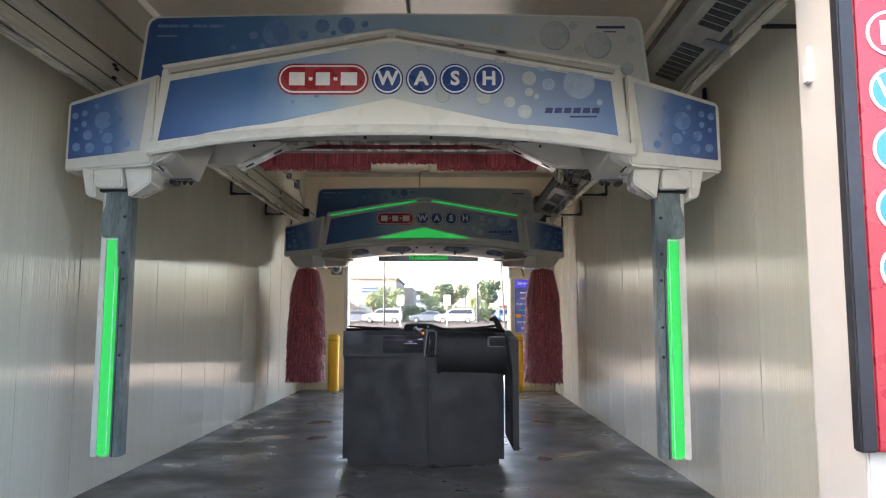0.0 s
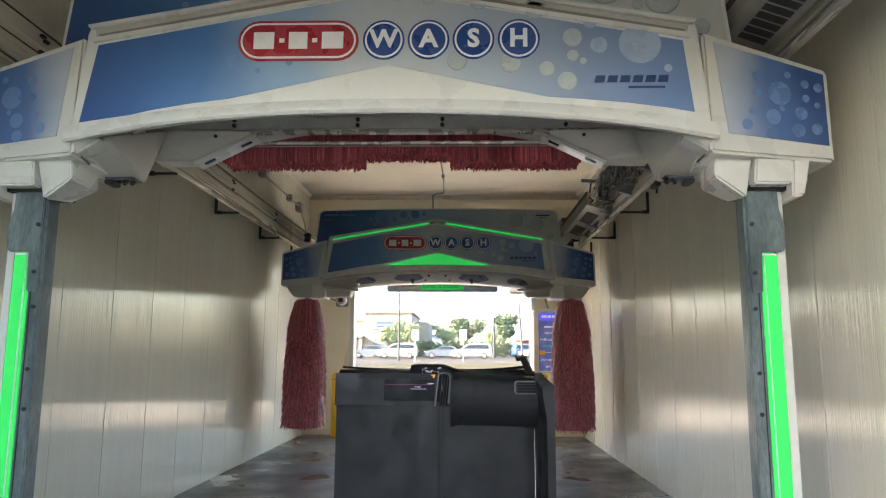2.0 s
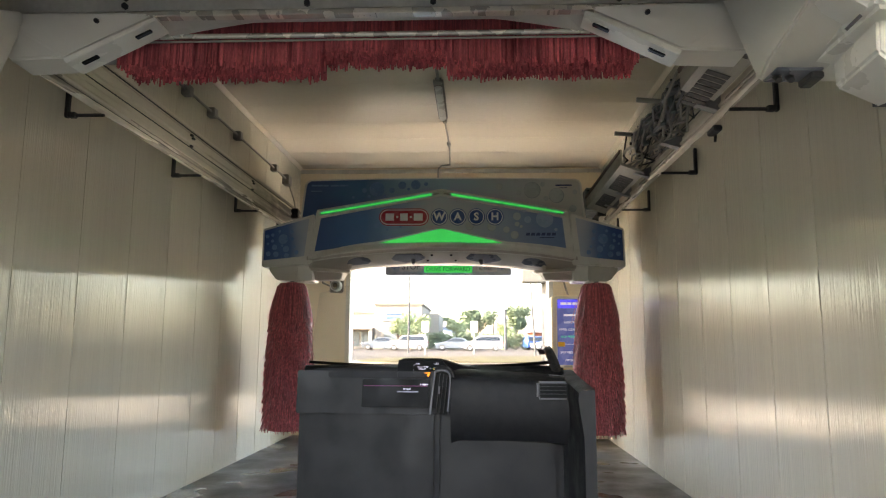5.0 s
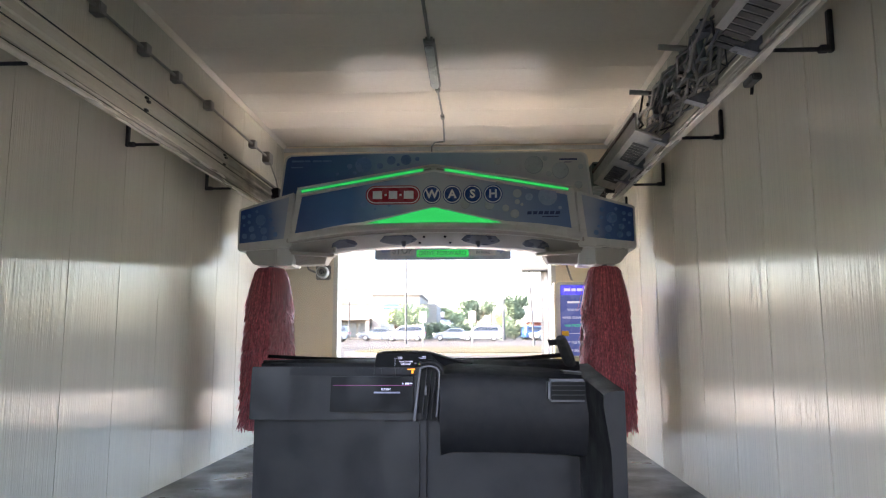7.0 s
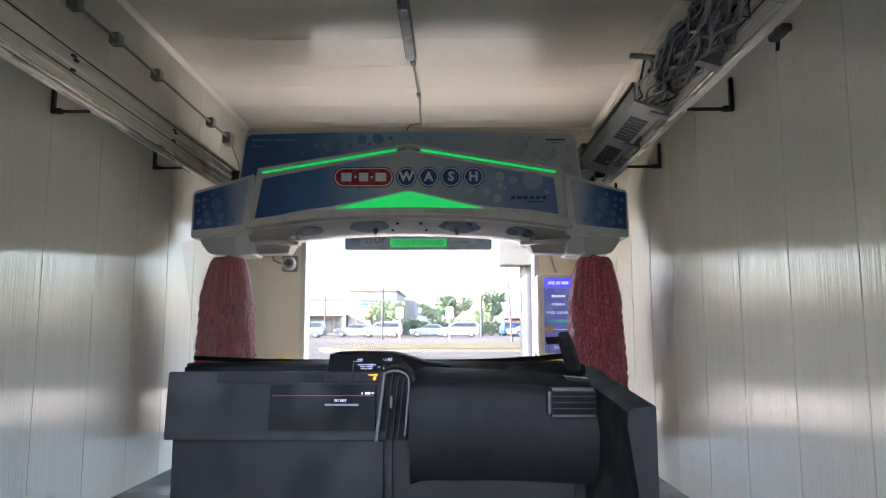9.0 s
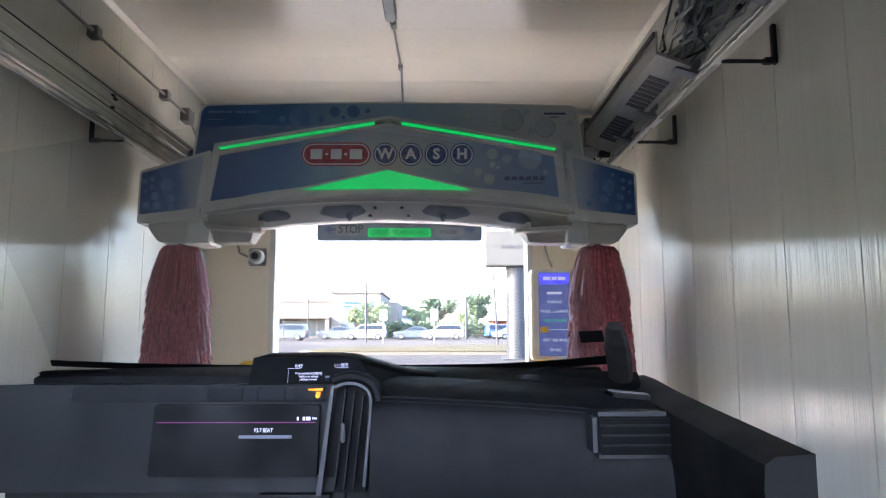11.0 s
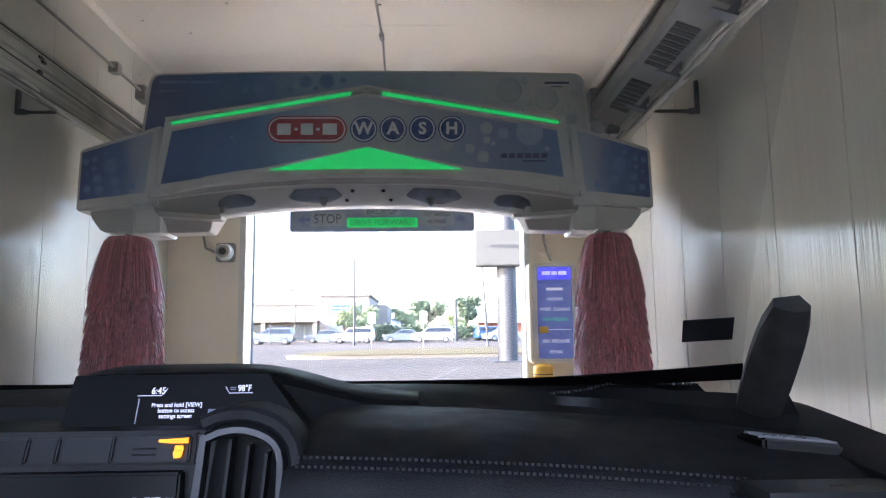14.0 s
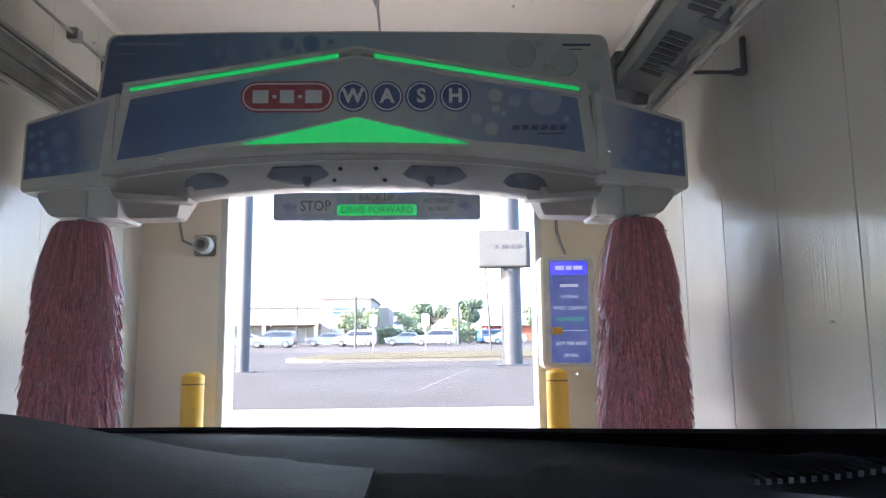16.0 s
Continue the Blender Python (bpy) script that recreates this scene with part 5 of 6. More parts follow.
for k in range(34):
    leaves(bm, (-6.2 + k * 0.4, 92 + rnd.uniform(-0.4, 0.4), ground_z(92) + 1.05 + rnd.uniform(-0.1, 0.25)), (0.5, 0.6, 1.05), 150, 0.16, rnd)
hd = obj("hedge", bm, LEAF_D)
tagged(hd, "dense dark green roadside hedge", "hedge", kind="stuff")


def car(x, y, turn, kind, paint, label, group="parked cars"):
    """A car along its own x axis, nose at +x."""
    th = thing("parked_car", (x, y, ground_z(y)), turn, label, "car", group)
    if kind == "suv":
        side = [(-2.3, 0.45), (-2.34, 0.75), (-2.28, 1.05), (-2.15, 1.62), (-2.0, 1.70), (0.2, 1.72), (0.55, 1.62), (1.15, 1.12), (2.05, 1.0), (2.30, 0.82), (2.36, 0.5), (2.2, 0.32), (-2.2, 0.32)]
        glass = [(-2.0, 1.14), (-1.9, 1.55), (0.1, 1.60), (0.45, 1.52), (0.95, 1.14)]
    else:
        side = [(-2.25, 0.45), (-2.3, 0.75), (-2.2, 0.98), (-1.65, 1.04), (-0.95, 1.42), (-0.5, 1.46), (0.25, 1.44), (1.05, 1.02), (1.95, 0.88), (2.2, 0.72), (2.25, 0.45), (2.1, 0.28), (-2.1, 0.28)]
        glass = [(-1.35, 1.04), (-0.9, 1.34), (-0.45, 1.38), (0.2, 1.36), (0.82, 1.04)]
    bm = bmesh.new()
    layers = []
    for yy, inset in ((-0.93, 0.0), (-0.80, 0.0), (0.80, 0.0), (0.93, 0.0)):
        lay = []
        for px, pz in side:
            k = max(0, pz - 0.95) * 0.28
            yv = math.copysign(abs(yy) - k - (0.0 if abs(yy) < 0.9 else 0.0), yy)
            sq = 0.96 if abs(yy) > 0.9 else 1.0
            lay.append(bm.verts.new((px * sq, yv, 0.3 + (pz - 0.3) * (0.985 if abs(yy) > 0.9 else 1.0))))
        layers.append(lay)
    m = len(side)
    for a, b in zip(layers, layers[1:]):
        for i in range(m):
            bm.faces.new((a[i], a[(i + 1) % m], b[(i + 1) % m], b[i]))
    bm.faces.new(layers[0][::-1])
    bm.faces.new(layers[-1])
    body = part("body", bm, paint, th, smooth=True)
    for s in (-1, 1):
        gb = bmesh.new()
        vs = [gb.verts.new((px, s * (0.945 - max(0, pz - 0.95) * 0.28), pz)) for px, pz in glass]
        vi = [gb.verts.new((px, s * (0.90 - max(0, pz - 0.95) * 0.28), pz)) for px, pz in glass]
        gb.faces.new(vs)
        gb.faces.new(vi[::-1])
        for i in range(len(vs)):
            j = (i + 1) % len(vs)
            gb.faces.new((vs[i], vs[j], vi[j], vi[i]))
        part("side_window", gb, CARGLASS, body)
        part("headlight", box(2.08, 2.26, *sorted((s * 0.55, s * 0.82)), 0.70, 0.82, 0.02), WHITE, body)
        part("tail_light", box(-2.34, -2.2, *sorted((s * 0.6, s * 0.86)), 0.85, 1.0, 0.02), CAP_RED, body)
    a, b = (glass[3], glass[4])
    wb = hull([(a[0] + 0.16, s * 0.66, a[1] + 0.06) for s in (-1, 1)] + [(b[0] + 0.26, s * 0.78, b[1] + 0.0) for s in (-1, 1)] + [(b[0], s * 0.7, b[1]) for s in (-1, 1)])
    part("windscreen", wb, CARGLASS, body)
    for px in (-1.42, 1.42):
        for s in (-1, 1):
            w = part("wheel", rod((px, s * 0.72, 0.34), (px, s * 0.955, 0.34), 0.34, n=24), TYRE, th, smooth=True)
            part("rim", rod((px, s * 0.95, 0.34), (px, s * 0.965, 0.34), 0.21, n=20), RIM, w)


car(1.2, 82, 180, "suv", PAINT_W, "white parked sport utility car by the hedge")
car(-2.0, 85, 180, "sedan", PAINT_G, "grey parked saloon car by the hedge")
car(-7.2, 82, 180, "suv", PAINT_W, "white parked sport utility car near the shop")
car(-10.6, 85.2, 180, "sedan", PAINT_G, "dark grey parked saloon near the shop")
car(-15.2, 79, 180, "suv", PAINT_G, "grey parked sport utility car near the shop")
car(-19.5, 84, 180, "sedan", PAINT_G, "grey parked saloon near the shop")
car(8.6, 92, 20, "suv", PAINT_B, "blue parked sport utility car")
car(9.3, 87, 200, "sedan", PAINT_W, "white parked saloon car by the road")
car(15.2, 88, 90, "suv", PAINT_K, "black parked car seen end on")


# ---------------------------------------------------------------- front of the cabin of the car that has driven in
PAD = mat("dash_soft_pad", rgb("141519"), 0.62, var=0.12, scale=9, fine=320, bump=0.25, bump_scale=700, rough_var=0.08)
PAD_B = mat("dash_black_plastic", rgb("0e0f12"), 0.55, var=0.12, fine=300, bump=0.15, bump_scale=600)
PILLAR_CLOTH = mat("pillar_trim_cloth", rgb("302f2e"), 0.75, var=0.10, scale=12, fine=400, bump=0.15, bump_scale=500)
SATIN = mat("satin_metal_trim", rgb("5c5d61"), 0.36, metal=0.9, var=0.08)
GLOSSBLK = mat("gloss_black", rgb("050607"), 0.5, var=0.05, spec=0.2)
FRIT = mat("black_glass_band", rgb("040405"), 0.4, var=0.05, spec=0.2)
STITCH = mat("grey_stitching", rgb("1b1c1f"), 0.8, var=0.1)
SWITCH = mat("switch_grey", rgb("17181b"), 0.4, var=0.06)
SCREEN_TXT = mat("display_text", rgb("dfe3ff"), 0.4, var=0.02, emit=0.06)
SCREEN_DIM = mat("display_dim_text", rgb("7d8296"), 0.4, var=0.02, emit=0.015)
SCREEN_GRN = mat("display_green", rgb("55c060"), 0.4, var=0.02, emit=0.04)
SCREEN_RED = mat("display_red", rgb("b83a35"), 0.4, var=0.02, emit=0.03)
SCREEN_VIOLET = mat("display_violet", rgb("8a3a78"), 0.4, var=0.02, emit=0.02)
AMBER = mat("amber_light", rgb("ff9a1a"), 0.4, var=0.02, emit=0.10)
STICKER = mat("sticker_back", rgb("1c1c20"), 0.6, var=0.08)
EY, MID = 6.869, 0.12  # depths below run ahead of EY; MID is the car's middle

GLASS = bpy.data.materials.new("windscreen_glass")
GLASS.use_nodes = True
gn, gl = GLASS.node_tree.nodes, GLASS.node_tree.links
gn.remove(gn["Principled BSDF"])
clear, gloss, blend = gn.new("ShaderNodeBsdfTransparent"), gn.new("ShaderNodeBsdfGlossy"), gn.new("ShaderNodeMixShader")
clear.inputs[0].default_value, gloss.inputs["Roughness"].default_value, blend.inputs[0].default_value = (0.985, 0.99, 0.985, 1), 0.02, 0.015
# a wet film on the glass scatters a little of the daylight
film_bsdf, wet = gn.new("ShaderNodeBsdfTranslucent"), gn.new("ShaderNodeMixShader")
film_bsdf.inputs[0].default_value, wet.inputs[0].default_value = (0.95, 0.97, 1.0, 1), 0.05
gl.new(clear.outputs[0], wet.inputs[1])
gl.new(film_bsdf.outputs[0], wet.inputs[2])
gl.new(wet.outputs[0], blend.inputs[1])
gl.new(gloss.outputs[0], blend.inputs[2])
gl.new(blend.outputs[0], gn["Material Output"].inputs[0])
dash = thing("car_cabin", (0, 0, 0), 0, "dark car cabin front with padded dashboard, lit display and windscreen", "car cabin")


def loft(sections, name, material, label="", closed=True, parent=None):
    bm = bmesh.new()
    rings = [[bm.verts.new(p) for p in s] for s in sections]
    k = len(rings[0])
    for a, b in zip(rings, rings[1:]):
        for i in range(k if closed else k - 1):
            bm.faces.new((a[i], a[(i + 1) % k], b[(i + 1) % k], b[i]))
    if closed:
        bm.faces.new(rings[0][::-1])
        bm.faces.new(rings[-1])
    return part(name, bm, material, parent or dash, label, smooth=True)


def across(x):
    """How far the dash curls towards the seats at its passenger end."""
    return 0.16 * max(0.0, (x - 0.55) / 0.5) ** 2


def dash_top(x):
    """Height of the seam between shelf and pad, which falls towards the door."""
    return 1.250 - 0.036 * max(0.0, (x - 0.28) / 0.65) ** 1.3


# shelf under the windscreen, padded top
shelf, pad = [], []
for i in range(33):
    x = -0.60 + 1.53 * i / 32
    c, t = across(x), dash_top(x)
    far_d = 1.21 - 0.40 * (abs(x - MID) / 0.80) ** 2.6
    near = min(0.975 - c, far_d - 0.05)
    w = far_d - near
    shelf.append([(x, EY + d, z) for d, z in ((far_d, 1.10), (far_d, 1.262), (far_d - 0.2 * w, 1.264), (near + 0.35 * w, (t + 1.264) / 2 + 0.002), (near + 0.03, t + 0.004), (near, t - 0.004), (near + 0.004, t - 0.03), (near + 0.01, 1.10))])
for i in range(29):
    x = 0.285 + 0.645 * i / 28
    c, t = across(x), dash_top(x)
    e = min(1.0, i / 3.0)
    prof = [(0.962, 1.14), (0.958, t - 0.014), (0.945, t - 0.004), (0.90, t + 0.002), (0.80, t), (0.72, t - 0.010), (0.665, t - 0.024), (0.636, t - 0.035), (0.617, t - 0.06), (0.604, t - 0.13), (0.612, 1.02), (0.64, 0.93), (0.70, 0.86), (0.90, 0.82)]
    pad.append([(x, EY + d - c * 0.8, z - 0.016 * (1 - e) ** 2) for d, z in prof])
loft(shelf, "windscreen_shelf", PAD_B, "black plastic shelf below the windscreen")
main = loft(pad, "padded_top", PAD, "soft dark grey padded dash top")
for row in (0.0, 0.011):
    bm = None
    for i in range(92):
        x = 0.30 + 0.0068 * i
        c, t = across(x), dash_top(x)
        y, z = EY + 0.640 - row - c * 0.8, t - 0.0325 - row * 0.75
        bm = box(x, x + 0.0036, y, y + 0.0022, z - 0.0012, z + 0.0022, bm=bm)
    st = part("stitching", bm, STITCH, main, "fine grey stitched seam")
    st["kind"] = "stuff"
# bulkhead and console carrying it
part("bulkhead", box(-0.60, 0.92, EY + 0.72, EY + 1.18, 0.0, 1.10, 0.05), PAD_B, dash, "black bulkhead below the dash")
part("console", box(0.0, 0.22, EY + 0.66, EY + 0.80, 0.0, 1.03, 0.03), PAD_B, dash, "black centre console")
part("centre_panel", hull([(x, EY + d, z) for x in (-0.60, 0.20) for d, z in ((0.95, 1.228), (0.800, 1.230), (0.705, 1.240), (0.70, 1.20), (0.682, 1.0), (0.95, 1.0))], 0.004), PAD_B, dash, "black centre stack")
# display hood: a visor with a flank that runs down into the shelf
hood = []
for x, top in ((-0.042, 1.236), (-0.034, 1.285), (-0.022, 1.305), (0.0, 1.3105), (0.05, 1.3115), (0.10, 1.312), (0.15, 1.312), (0.19, 1.311), (0.215, 1.309), (0.24, 1.3035), (0.265, 1.2955), (0.29, 1.287), (0.315, 1.2785), (0.345, 1.270), (0.38, 1.2635), (0.43, 1.258)):
    u = max(0.0, (x - 0.215) / 0.2)
    hood.append([(x, EY + d + 0.13 * u, z) for d, z in ((1.08, 1.20), (1.05, top - 0.03), (0.98, top - 0.006), (0.90, top), (0.835, top - 0.003), (0.816, top - 0.009), (0.824, top - 0.018), (0.812, 1.225 - 0.02 * min(u, 1)))])
loft(hood, "display_hood", PAD_B, "black hood over the upper display")
scr = part("upper_display", hull([(-0.030, EY + 0.815, 1.300), (0.228, EY + 0.815, 1.300), (-0.036, EY + 0.789, 1.230), (0.286, EY + 0.789, 1.230),
                                  (-0.030, EY + 0.85, 1.300), (0.228, EY + 0.85, 1.300), (-0.036, EY + 0.84, 1.230), (0.286, EY + 0.84, 1.230)]), GLOSSBLK, dash, "dark glossy information display")
TILT = math.degrees(math.atan2(0.026, 0.070))


def face_y(z):
    return EY + 0.789 + (z - 1.230) / 0.070 * 0.026


def on_display(x, z):
    return pose(x, face_y(z) - 0.0012, z, 90 - TILT, 0, 0)


words("lettering", "6:45", 0.0128, SCREEN_TXT, scr, on_display(0.085, 1.2795), 0.0004, squeeze=0.86)
words("lettering", "98°F", 0.0122, SCREEN_TXT, scr, on_display(0.199, 1.2815), 0.0004, squeeze=0.80)
for k, body in enumerate(("Press and hold [VIEW]", "button to access", "settings screen")):
    words("lettering", body, 0.0080, SCREEN_TXT, scr, on_display(0.112, 1.2615 - 0.0070 * k), 0.0004, squeeze=0.90)


def flat(x0, x1, z0, z1, name, material, lean=0.0, parent=None):
    """A thin patch on the display's face."""
    zc, xc = (z0 + z1) / 2, (x0 + x1) / 2
    one = box(x0 - xc, x1 - xc, -0.0003, 0.0003, z0 - zc, z1 - zc)
    bmesh.ops.transform(one, matrix=Matrix.Translation((xc, face_y(zc) - 0.0012, zc)) @ pose(0, 0, 0, -TILT) @ pose(0, 0, 0, 0, lean, 0), verts=one.verts)
    return part(name, one, material, parent or scr)


flat(0.058, 0.090, 1.2733, 1.2740, "underline", SCREEN_TXT)
flat(0.0933, 0.0940, 1.2735, 1.2835, "underline", SCREEN_TXT, 32)
flat(0.179, 0.210, 1.2755, 1.2762, "underline", SCREEN_TXT)
flat(0.1757, 0.1764, 1.2755, 1.2850, "underline", SCREEN_TXT, -32)
for z in (1.2800, 1.2825):
    flat(0.180, 0.1875, z, z + 0.0012, "small_bar", SCREEN_DIM)
for k in range(10):
    flat(0.0603, 0.0616, 1.2680 - k * 0.0032, 1.2692 - k * 0.0032, "scroll_dot", SCREEN_TXT)
flat(0.1540, 0.1640, 1.2510, 1.2560, "icon", SCREEN_DIM)
flat(0.1545, 0.1630, 1.2440, 1.2500, "icon", STITCH)
flat(0.1750, 0.1865, 1.2455, 1.2560, "icon_frame", SCREEN_GRN)
flat(0.1768, 0.1847, 1.2472, 1.2543, "icon", SCREEN_RED).location.y -= 0.0008
flat(0.1970, 0.2090, 1.2465, 1.2545, "icon", STITCH)
flat(0.1780, 0.1880, 1.2595, 1.2601, "icon_line", SCREEN_DIM, -14)
# switch row with an amber warning light
row = part("switch_bank", hull([(x, EY + d, z) for x in (-0.42, 0.174) for d, z in ((0.75, 1.238), (0.704, 1.238), (0.692, 1.202), (0.75, 1.202))], 0.003), PAD_B, dash, "black switch row")
for x0, x1 in ((-0.105, -0.022), (-0.017, 0.013), (0.018, 0.076), (0.080, 0.166)):
    part("switch", hull([(x, EY + d, z) for x in (x0, x1) for d, z in ((0.71, 1.2345), (0.698, 1.2345), (0.687, 1.206), (0.70, 1.206))], 0.002), SWITCH, row)
bm = box(0.101, 0.127, EY + 0.6895, EY + 0.6925, 1.2210, 1.2222)
bm = box(0.101, 0.127, EY + 0.6870, EY + 0.6900, 1.2145, 1.2157, bm=bm)
part("switch_mark", bm, STITCH, row)
part("warning_bar", hull([(x, EY + d, z) for x, z in ((0.131, 1.2315), (0.131, 1.229), (0.165, 1.2335), (0.165, 1.2275), (0.144, 1.2275)) for d in (0.6885, 0.692)]), AMBER, row, "glowing amber light")
bm = hull([(x, EY + 0.686 + dy, z) for x, z in ((0.151, 1.2250), (0.159, 1.2250), (0.1605, 1.2205), (0.150, 1.2190)) for dy in (0, 0.004)])
bm = hull([(x, EY + 0.685 + dy, z) for x, z in ((0.149, 1.2185), (0.160, 1.2195), (0.1575, 1.2115), (0.150, 1.2110)) for dy in (0, 0.004)], bm=bm)
part("warning_symbol", bm, AMBER, row, "glowing amber symbol")
# main screen below
ms = part("main_screen", hull([(x, EY + d, z) for x in (-0.22, 0.160) for d, z in ((0.70, 1.196), (0.680, 1.196), (0.655, 1.04), (0.70, 1.04))], 0.003), GLOSSBLK, dash, "glossy black main screen with a violet line")
words("lettering", "93.7 BEAT", 0.0125, SCREEN_TXT, ms, pose(0.035, EY + 0.6695, 1.140, 81), 0.0004, squeeze=0.8)
words("lettering", "FM", 0.0085, SCREEN_TXT, ms, pose(0.150, EY + 0.674, 1.166, 81), 0.0004)
bm = None
for x, w in ((0.112, 0.004), (0.126, 0.006), (0.136, 0.010)):
    bm = box(x - w / 2, x + w / 2, EY + 0.672, EY + 0.6745, 1.162, 1.170, bm=bm)
part("icon_bar", bm, SCREEN_TXT, ms)
bm = box(-0.02, 0.10, EY + 0.6655, EY + 0.668, 1.1225, 1.1295)
part("print_bar", bm, SCREEN_DIM, ms)
part("screen_band", box(-0.21, 0.152, EY + 0.671, EY + 0.6735, 1.1565, 1.1585), SCREEN_VIOLET, ms)
# centre air vent with its satin surround and leather rim
curve = [(0.196, 1.246), (0.211, 1.2525), (0.227, 1.2555), (0.243, 1.2550), (0.257, 1.2515), (0.269, 1.2460), (0.279, 1.2380), (0.286, 1.2270), (0.289, 1.2120), (0.288, 1.17), (0.282, 1.10), (0.276, 1.02)]


def band(off, wide, d0, d1):
    """Rings of a rounded strip that follows the vent's outline, off metres outside it."""
    rings = []
    for i, p in enumerate(curve):
        q0, q1 = Vector(curve[max(i - 1, 0)]), Vector(curve[min(i + 1, len(curve) - 1)])
        t = (q1 - q0).normalized()
        n = Vector((-t.y, t.x))
        o = Vector(p) + n * off
        rings.append([(o.x + n.x * w, EY + d, o.y + n.y * w) for w, d in ((-wide / 2, d0 + 0.005), (-wide / 4, d0), (wide / 4, d0), (wide / 2, d0 + 0.005), (wide / 2, d1), (-wide / 2, d1))])
    return rings


sv = loft(band(-0.008, 0.013, 0.642, 0.70), "vent_surround", SATIN, "satin silver vent surround")
loft(band(0.008, 0.018, 0.648, 0.72), "vent_rim", PAD, "soft leather rim round the vent")
part("vent_well", hull([(x, EY + d, z) for x, z in ((0.200, 1.240), (0.268, 1.240), (0.279, 1.20), (0.268, 1.0), (0.165, 1.0)) for d in (0.685, 0.74)]), GLOSSBLK, sv)
for k, x in enumerate((0.222, 0.243, 0.264)):
    part("vent_slat", hull([(x + dx - (1.235 - z) * 0.10, EY + d, z) for z in (1.235 - 0.008 * k, 1.01) for dx in (-0.0018, 0.0018) for d in (0.660, 0.69)]), PAD_B, sv)
part("vent_tab", box(0.214, 0.223, EY + 0.648, EY + 0.662, 1.115, 1.158, 0.002), SATIN, sv, "bright metal vent tab")
part("vent_edge", hull([(x, EY + d, z) for x, z in ((0.190, 1.240), (0.1975, 1.2435), (0.160, 1.0), (0.172, 1.0)) for d in (0.652, 0.675)]), SATIN, sv, "slanted chrome edge strip")
# passenger vent, side demister, speaker grille
pv = part("passenger_vent", box(0.757, 0.925, EY + 0.515, EY + 0.60, 1.10, 1.196, 0.012), SATIN, dash, "passenger air vent with satin surround")
part("vent_well", box(0.767, 0.917, EY + 0.510, EY + 0.525, 1.110, 1.187, 0.003), GLOSSBLK, pv)
for z in (1.130, 1.150, 1.170):
    part("vent_slat", box(0.770, 0.914, EY + 0.506, EY + 0.52, z - 0.002, z + 0.002), PAD_B, pv)
dv = part("demister_vent", hull([(x, EY + d - across(x) * 0.8, dash_top(x) + dz) for x, d in ((0.830, 0.775), (0.845, 0.735), (0.925, 0.79), (0.925, 0.735)) for dz in (-0.02, 0.004)], 0.003), GLOSSBLK, dash, "small side demister vent")
for k in range(4):
    part("vent_slat", hull([(x, EY + d + k * 0.012 - across(x) * 0.8, dash_top(x) + dz) for x, d in ((0.842, 0.742), (0.922, 0.742)) for dz in (0.003, 0.0065)] + [(x, EY + d + k * 0.012 - across(x) * 0.8, dash_top(x) + 0.003) for x, d in ((0.842, 0.746), (0.922, 0.746))]), SATIN, dv)


def strip_z(x, d):
    """Height of the shelf's surface at depth d."""
    far_d = 1.21 - 0.40 * (abs(x - MID) / 0.80) ** 2.6
    near = 0.975 - across(x)
    u = max(0.0, min(1.0, (d - near) / max(0.05, far_d - near)))
    return dash_top(x) + (1.264 - dash_top(x)) * u + 0.003


gr = loft([[(x, EY + d - across(x), strip_z(x, d - across(x)) + h) for d, h in ((1.010, -0.004), (1.012, 0.002), (1.048, 0.002), (1.050, -0.004))] for x in [0.64 + 0.02 * k for k in range(13)]], "speaker_grille", PAD, "finely ribbed speaker grille")
bm = None
for k in range(38):
    x = 0.645 + k * 0.006
    y, z = EY + 1.030 - across(x), strip_z(x, 1.030 - across(x))
    bm = box(x, x + 0.003, y - 0.017, y + 0.017, z + 0.001, z + 0.0042, bm=bm)
part("grille_rib", bm, PAD_B, gr)["kind"] = "stuff"


# windscreen with its black lower band, sticker and drops; pillar trim
def pane(u, v, out=0.0):
    """A point of the curved windscreen: u across from -1 to 1, v from its foot to its head."""
    a = abs(u)
    foot = Vector((MID + 0.76 * u, EY + 1.215 - 0.40 * a ** 2.6, 1.262 + 0.035 * a ** 3))
    head = Vector((MID + 0.53 * u, EY + 0.30 - 0.15 * a * a, 1.74 - 0.12 * a * a))
    p = foot.lerp(head, v)
    return p + Vector((0, 0.45, 0.89)) * (out + 0.02 * math.sin(math.pi * v))


def pane_mesh(u0, u1, v0, v1, nu, nv, thick, lift=0.0):
    bm = bmesh.new()
    lay = [[[bm.verts.new(pane(u0 + (u1 - u0) * i / nu, v0 + ((v1(u0 + (u1 - u0) * i / nu) if callable(v1) else v1) - v0) * j / nv, lift + k * thick)) for j in range(nv + 1)] for i in range(nu + 1)] for k in (0, 1)]
    for k in (0, 1):
        for i in range(nu):
            for j in range(nv):
                bm.faces.new((lay[k][i][j], lay[k][i + 1][j], lay[k][i + 1][j + 1], lay[k][i][j + 1]))
    for i in range(nu):
        for j in (0, nv):
            bm.faces.new((lay[0][i][j], lay[0][i + 1][j], lay[1][i + 1][j], lay[1][i][j]))
    for j in range(nv):
        for i in (0, nu):
            bm.faces.new((lay[0][i][j], lay[0][i][j + 1], lay[1][i][j + 1], lay[1][i][j]))
    return bm


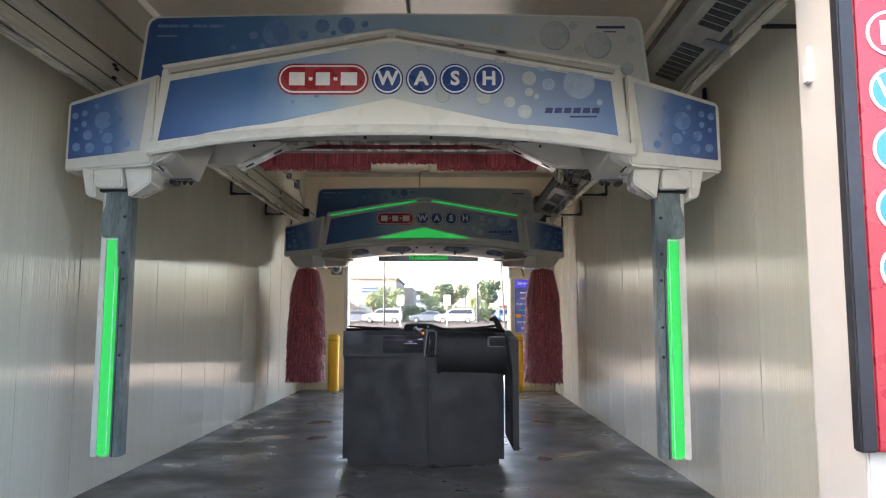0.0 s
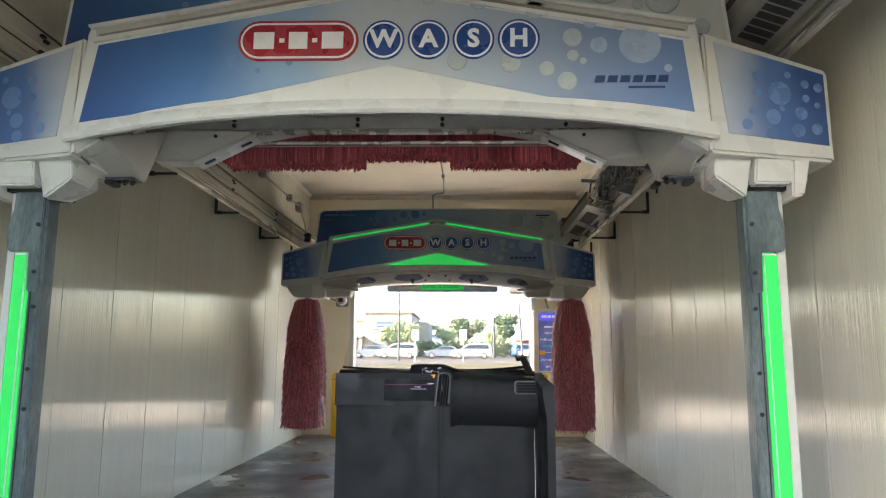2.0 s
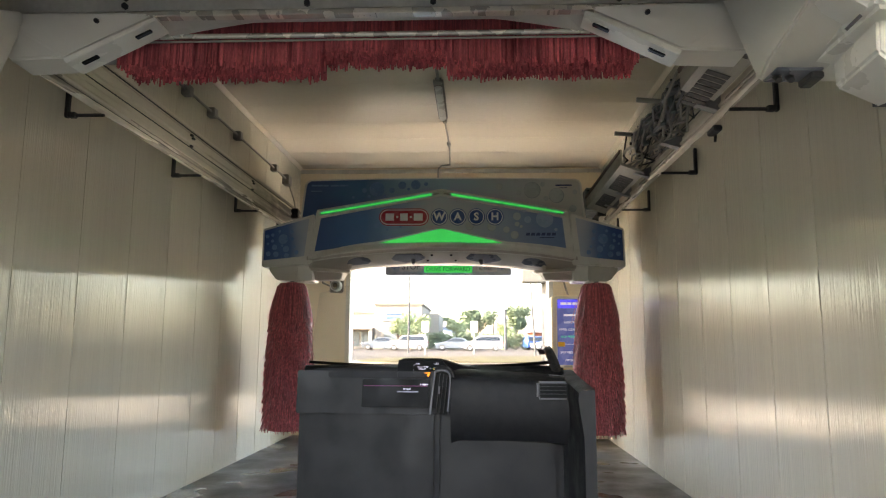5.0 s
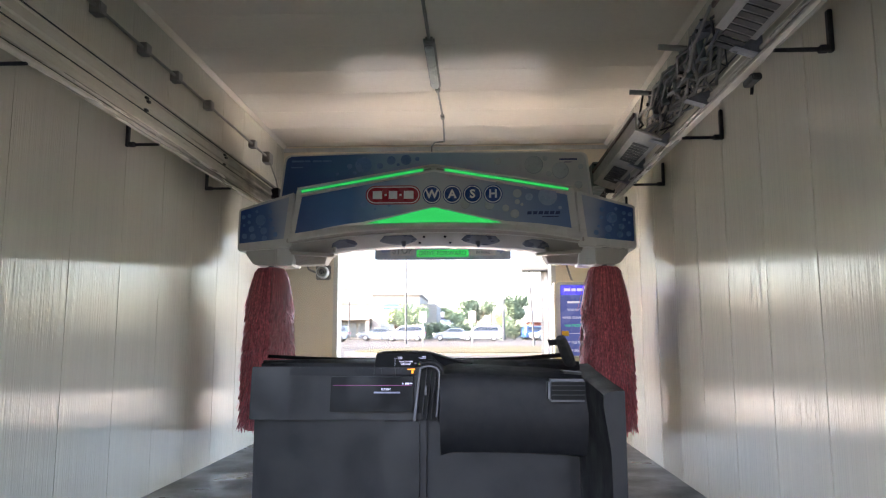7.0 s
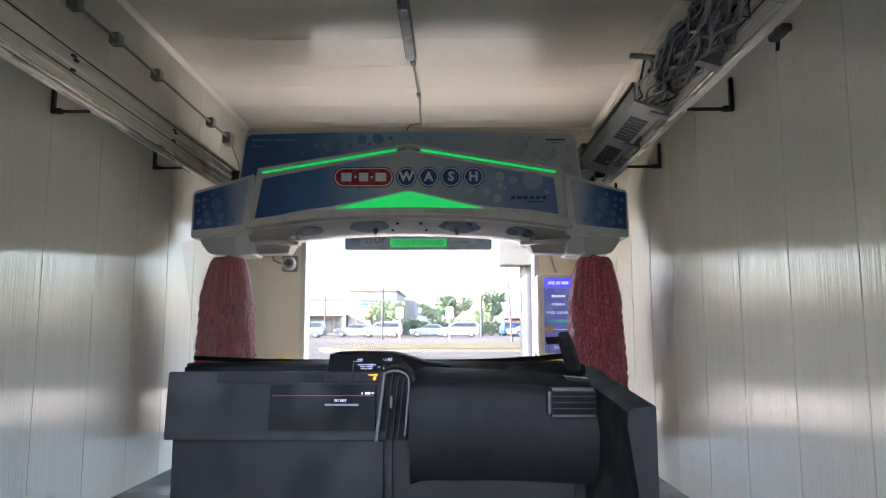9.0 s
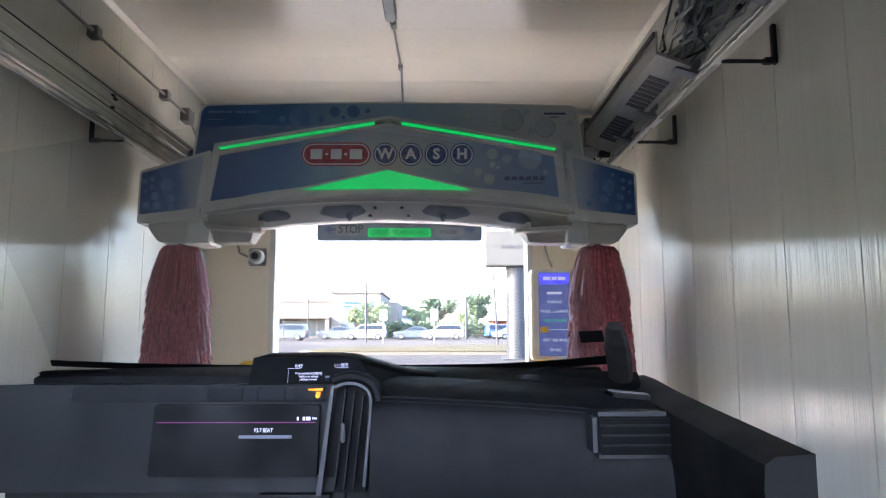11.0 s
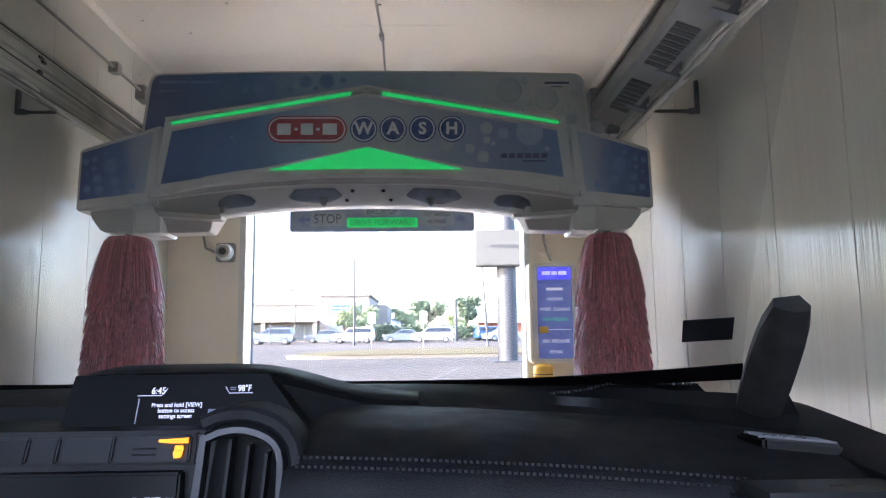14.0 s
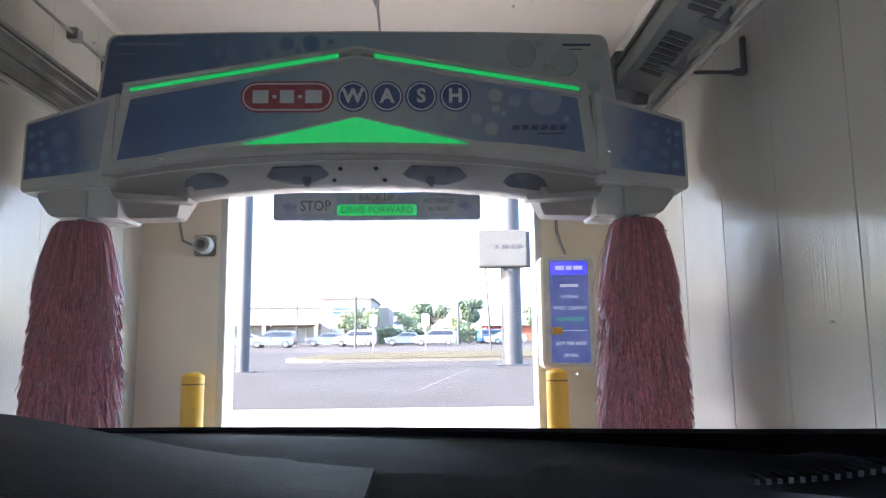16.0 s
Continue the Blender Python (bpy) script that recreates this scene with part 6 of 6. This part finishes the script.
ws = part("windscreen", pane_mesh(-0.92, 1.0, 0.0, 1.0, 30, 16, 0.005), GLASS, dash, "clear curved windscreen with water drops", smooth=True)
ws.visible_shadow = False
part("black_band", pane_mesh(-0.92, 1.0, -0.025, lambda u: 0.010 + 0.022 * max(0.0, (u - 0.55) / 0.45) ** 2, 40, 3, 0.003, -0.004), FRIT, ws, "black band along the foot of the glass")
st = part("sticker", pane_mesh(0.922, 0.985, 0.122, 0.193, 6, 4, 0.001, -0.0022), STICKER, ws, "dark rectangular card stuck to the glass")
rnd = random.Random(3)
bm = bmesh.new()
for k in range(190):
    u, v = rnd.uniform(-0.45, 0.85), rnd.uniform(0.05, 0.92)
    splash = k % 10 == 0
    p = pane(u, v, 0.0052)
    for q in range(9 if splash else 1):
        r = rnd.uniform(0.0004, 0.0010) if splash else 0.0005 + 0.0012 * rnd.random() ** 2
        off = Vector((rnd.gauss(0, 0.005), rnd.gauss(0, 0.004), 0)) if splash else Vector()
        off.z = -0.5 * off.y
        bmesh.ops.create_icosphere(bm, subdivisions=1, radius=r, matrix=Matrix.Translation(p + off) @ Matrix.Diagonal((1, 1, 0.7, 1)))
dr = part("water_drop", bm, WATER, ws, "small clear water drops", smooth=True)
dr["kind"] = "stuff"
dr.visible_shadow = False
rings = []
for k in range(7):
    v = 0.36 * k / 6
    slim = (1.0, 1.0, 1.0, 0.97, 0.92, 0.82, 0.6)[k]
    p = Vector((0.862, EY + 0.80, 1.250)).lerp(Vector((0.655, EY + 0.13, 1.595)), v)
    rings.append([p + Vector((0.028, -0.01, 0)) * (1 - slim) + Vector(q) * slim for q in ((0.0, 0.0, 0.0), (0.006, -0.022, -0.008), (0.022, -0.036, -0.012), (0.042, -0.036, -0.010), (0.055, -0.020, 0.0), (0.055, 0.015, 0.02), (0.014, 0.024, 0.016))])
loft(rings, "pillar_trim", PILLAR_CLOTH, "grey cloth-covered windscreen pillar trim")
card = [[(x, EY + d, z) for x, z in ((0.995, 0.25), (0.945, 0.25), (0.940, 0.95), (0.915, top - 0.05), (0.918, top - 0.012), (0.935, top), (0.995, top + 0.004))] for d, top in ((0.10, 1.175), (0.30, 1.190), (0.50, 1.205), (0.70, 1.222), (0.86, 1.240), (0.95, 1.245))]
loft(card, "door_card", PAD_B, "black door card at the end of the dash")
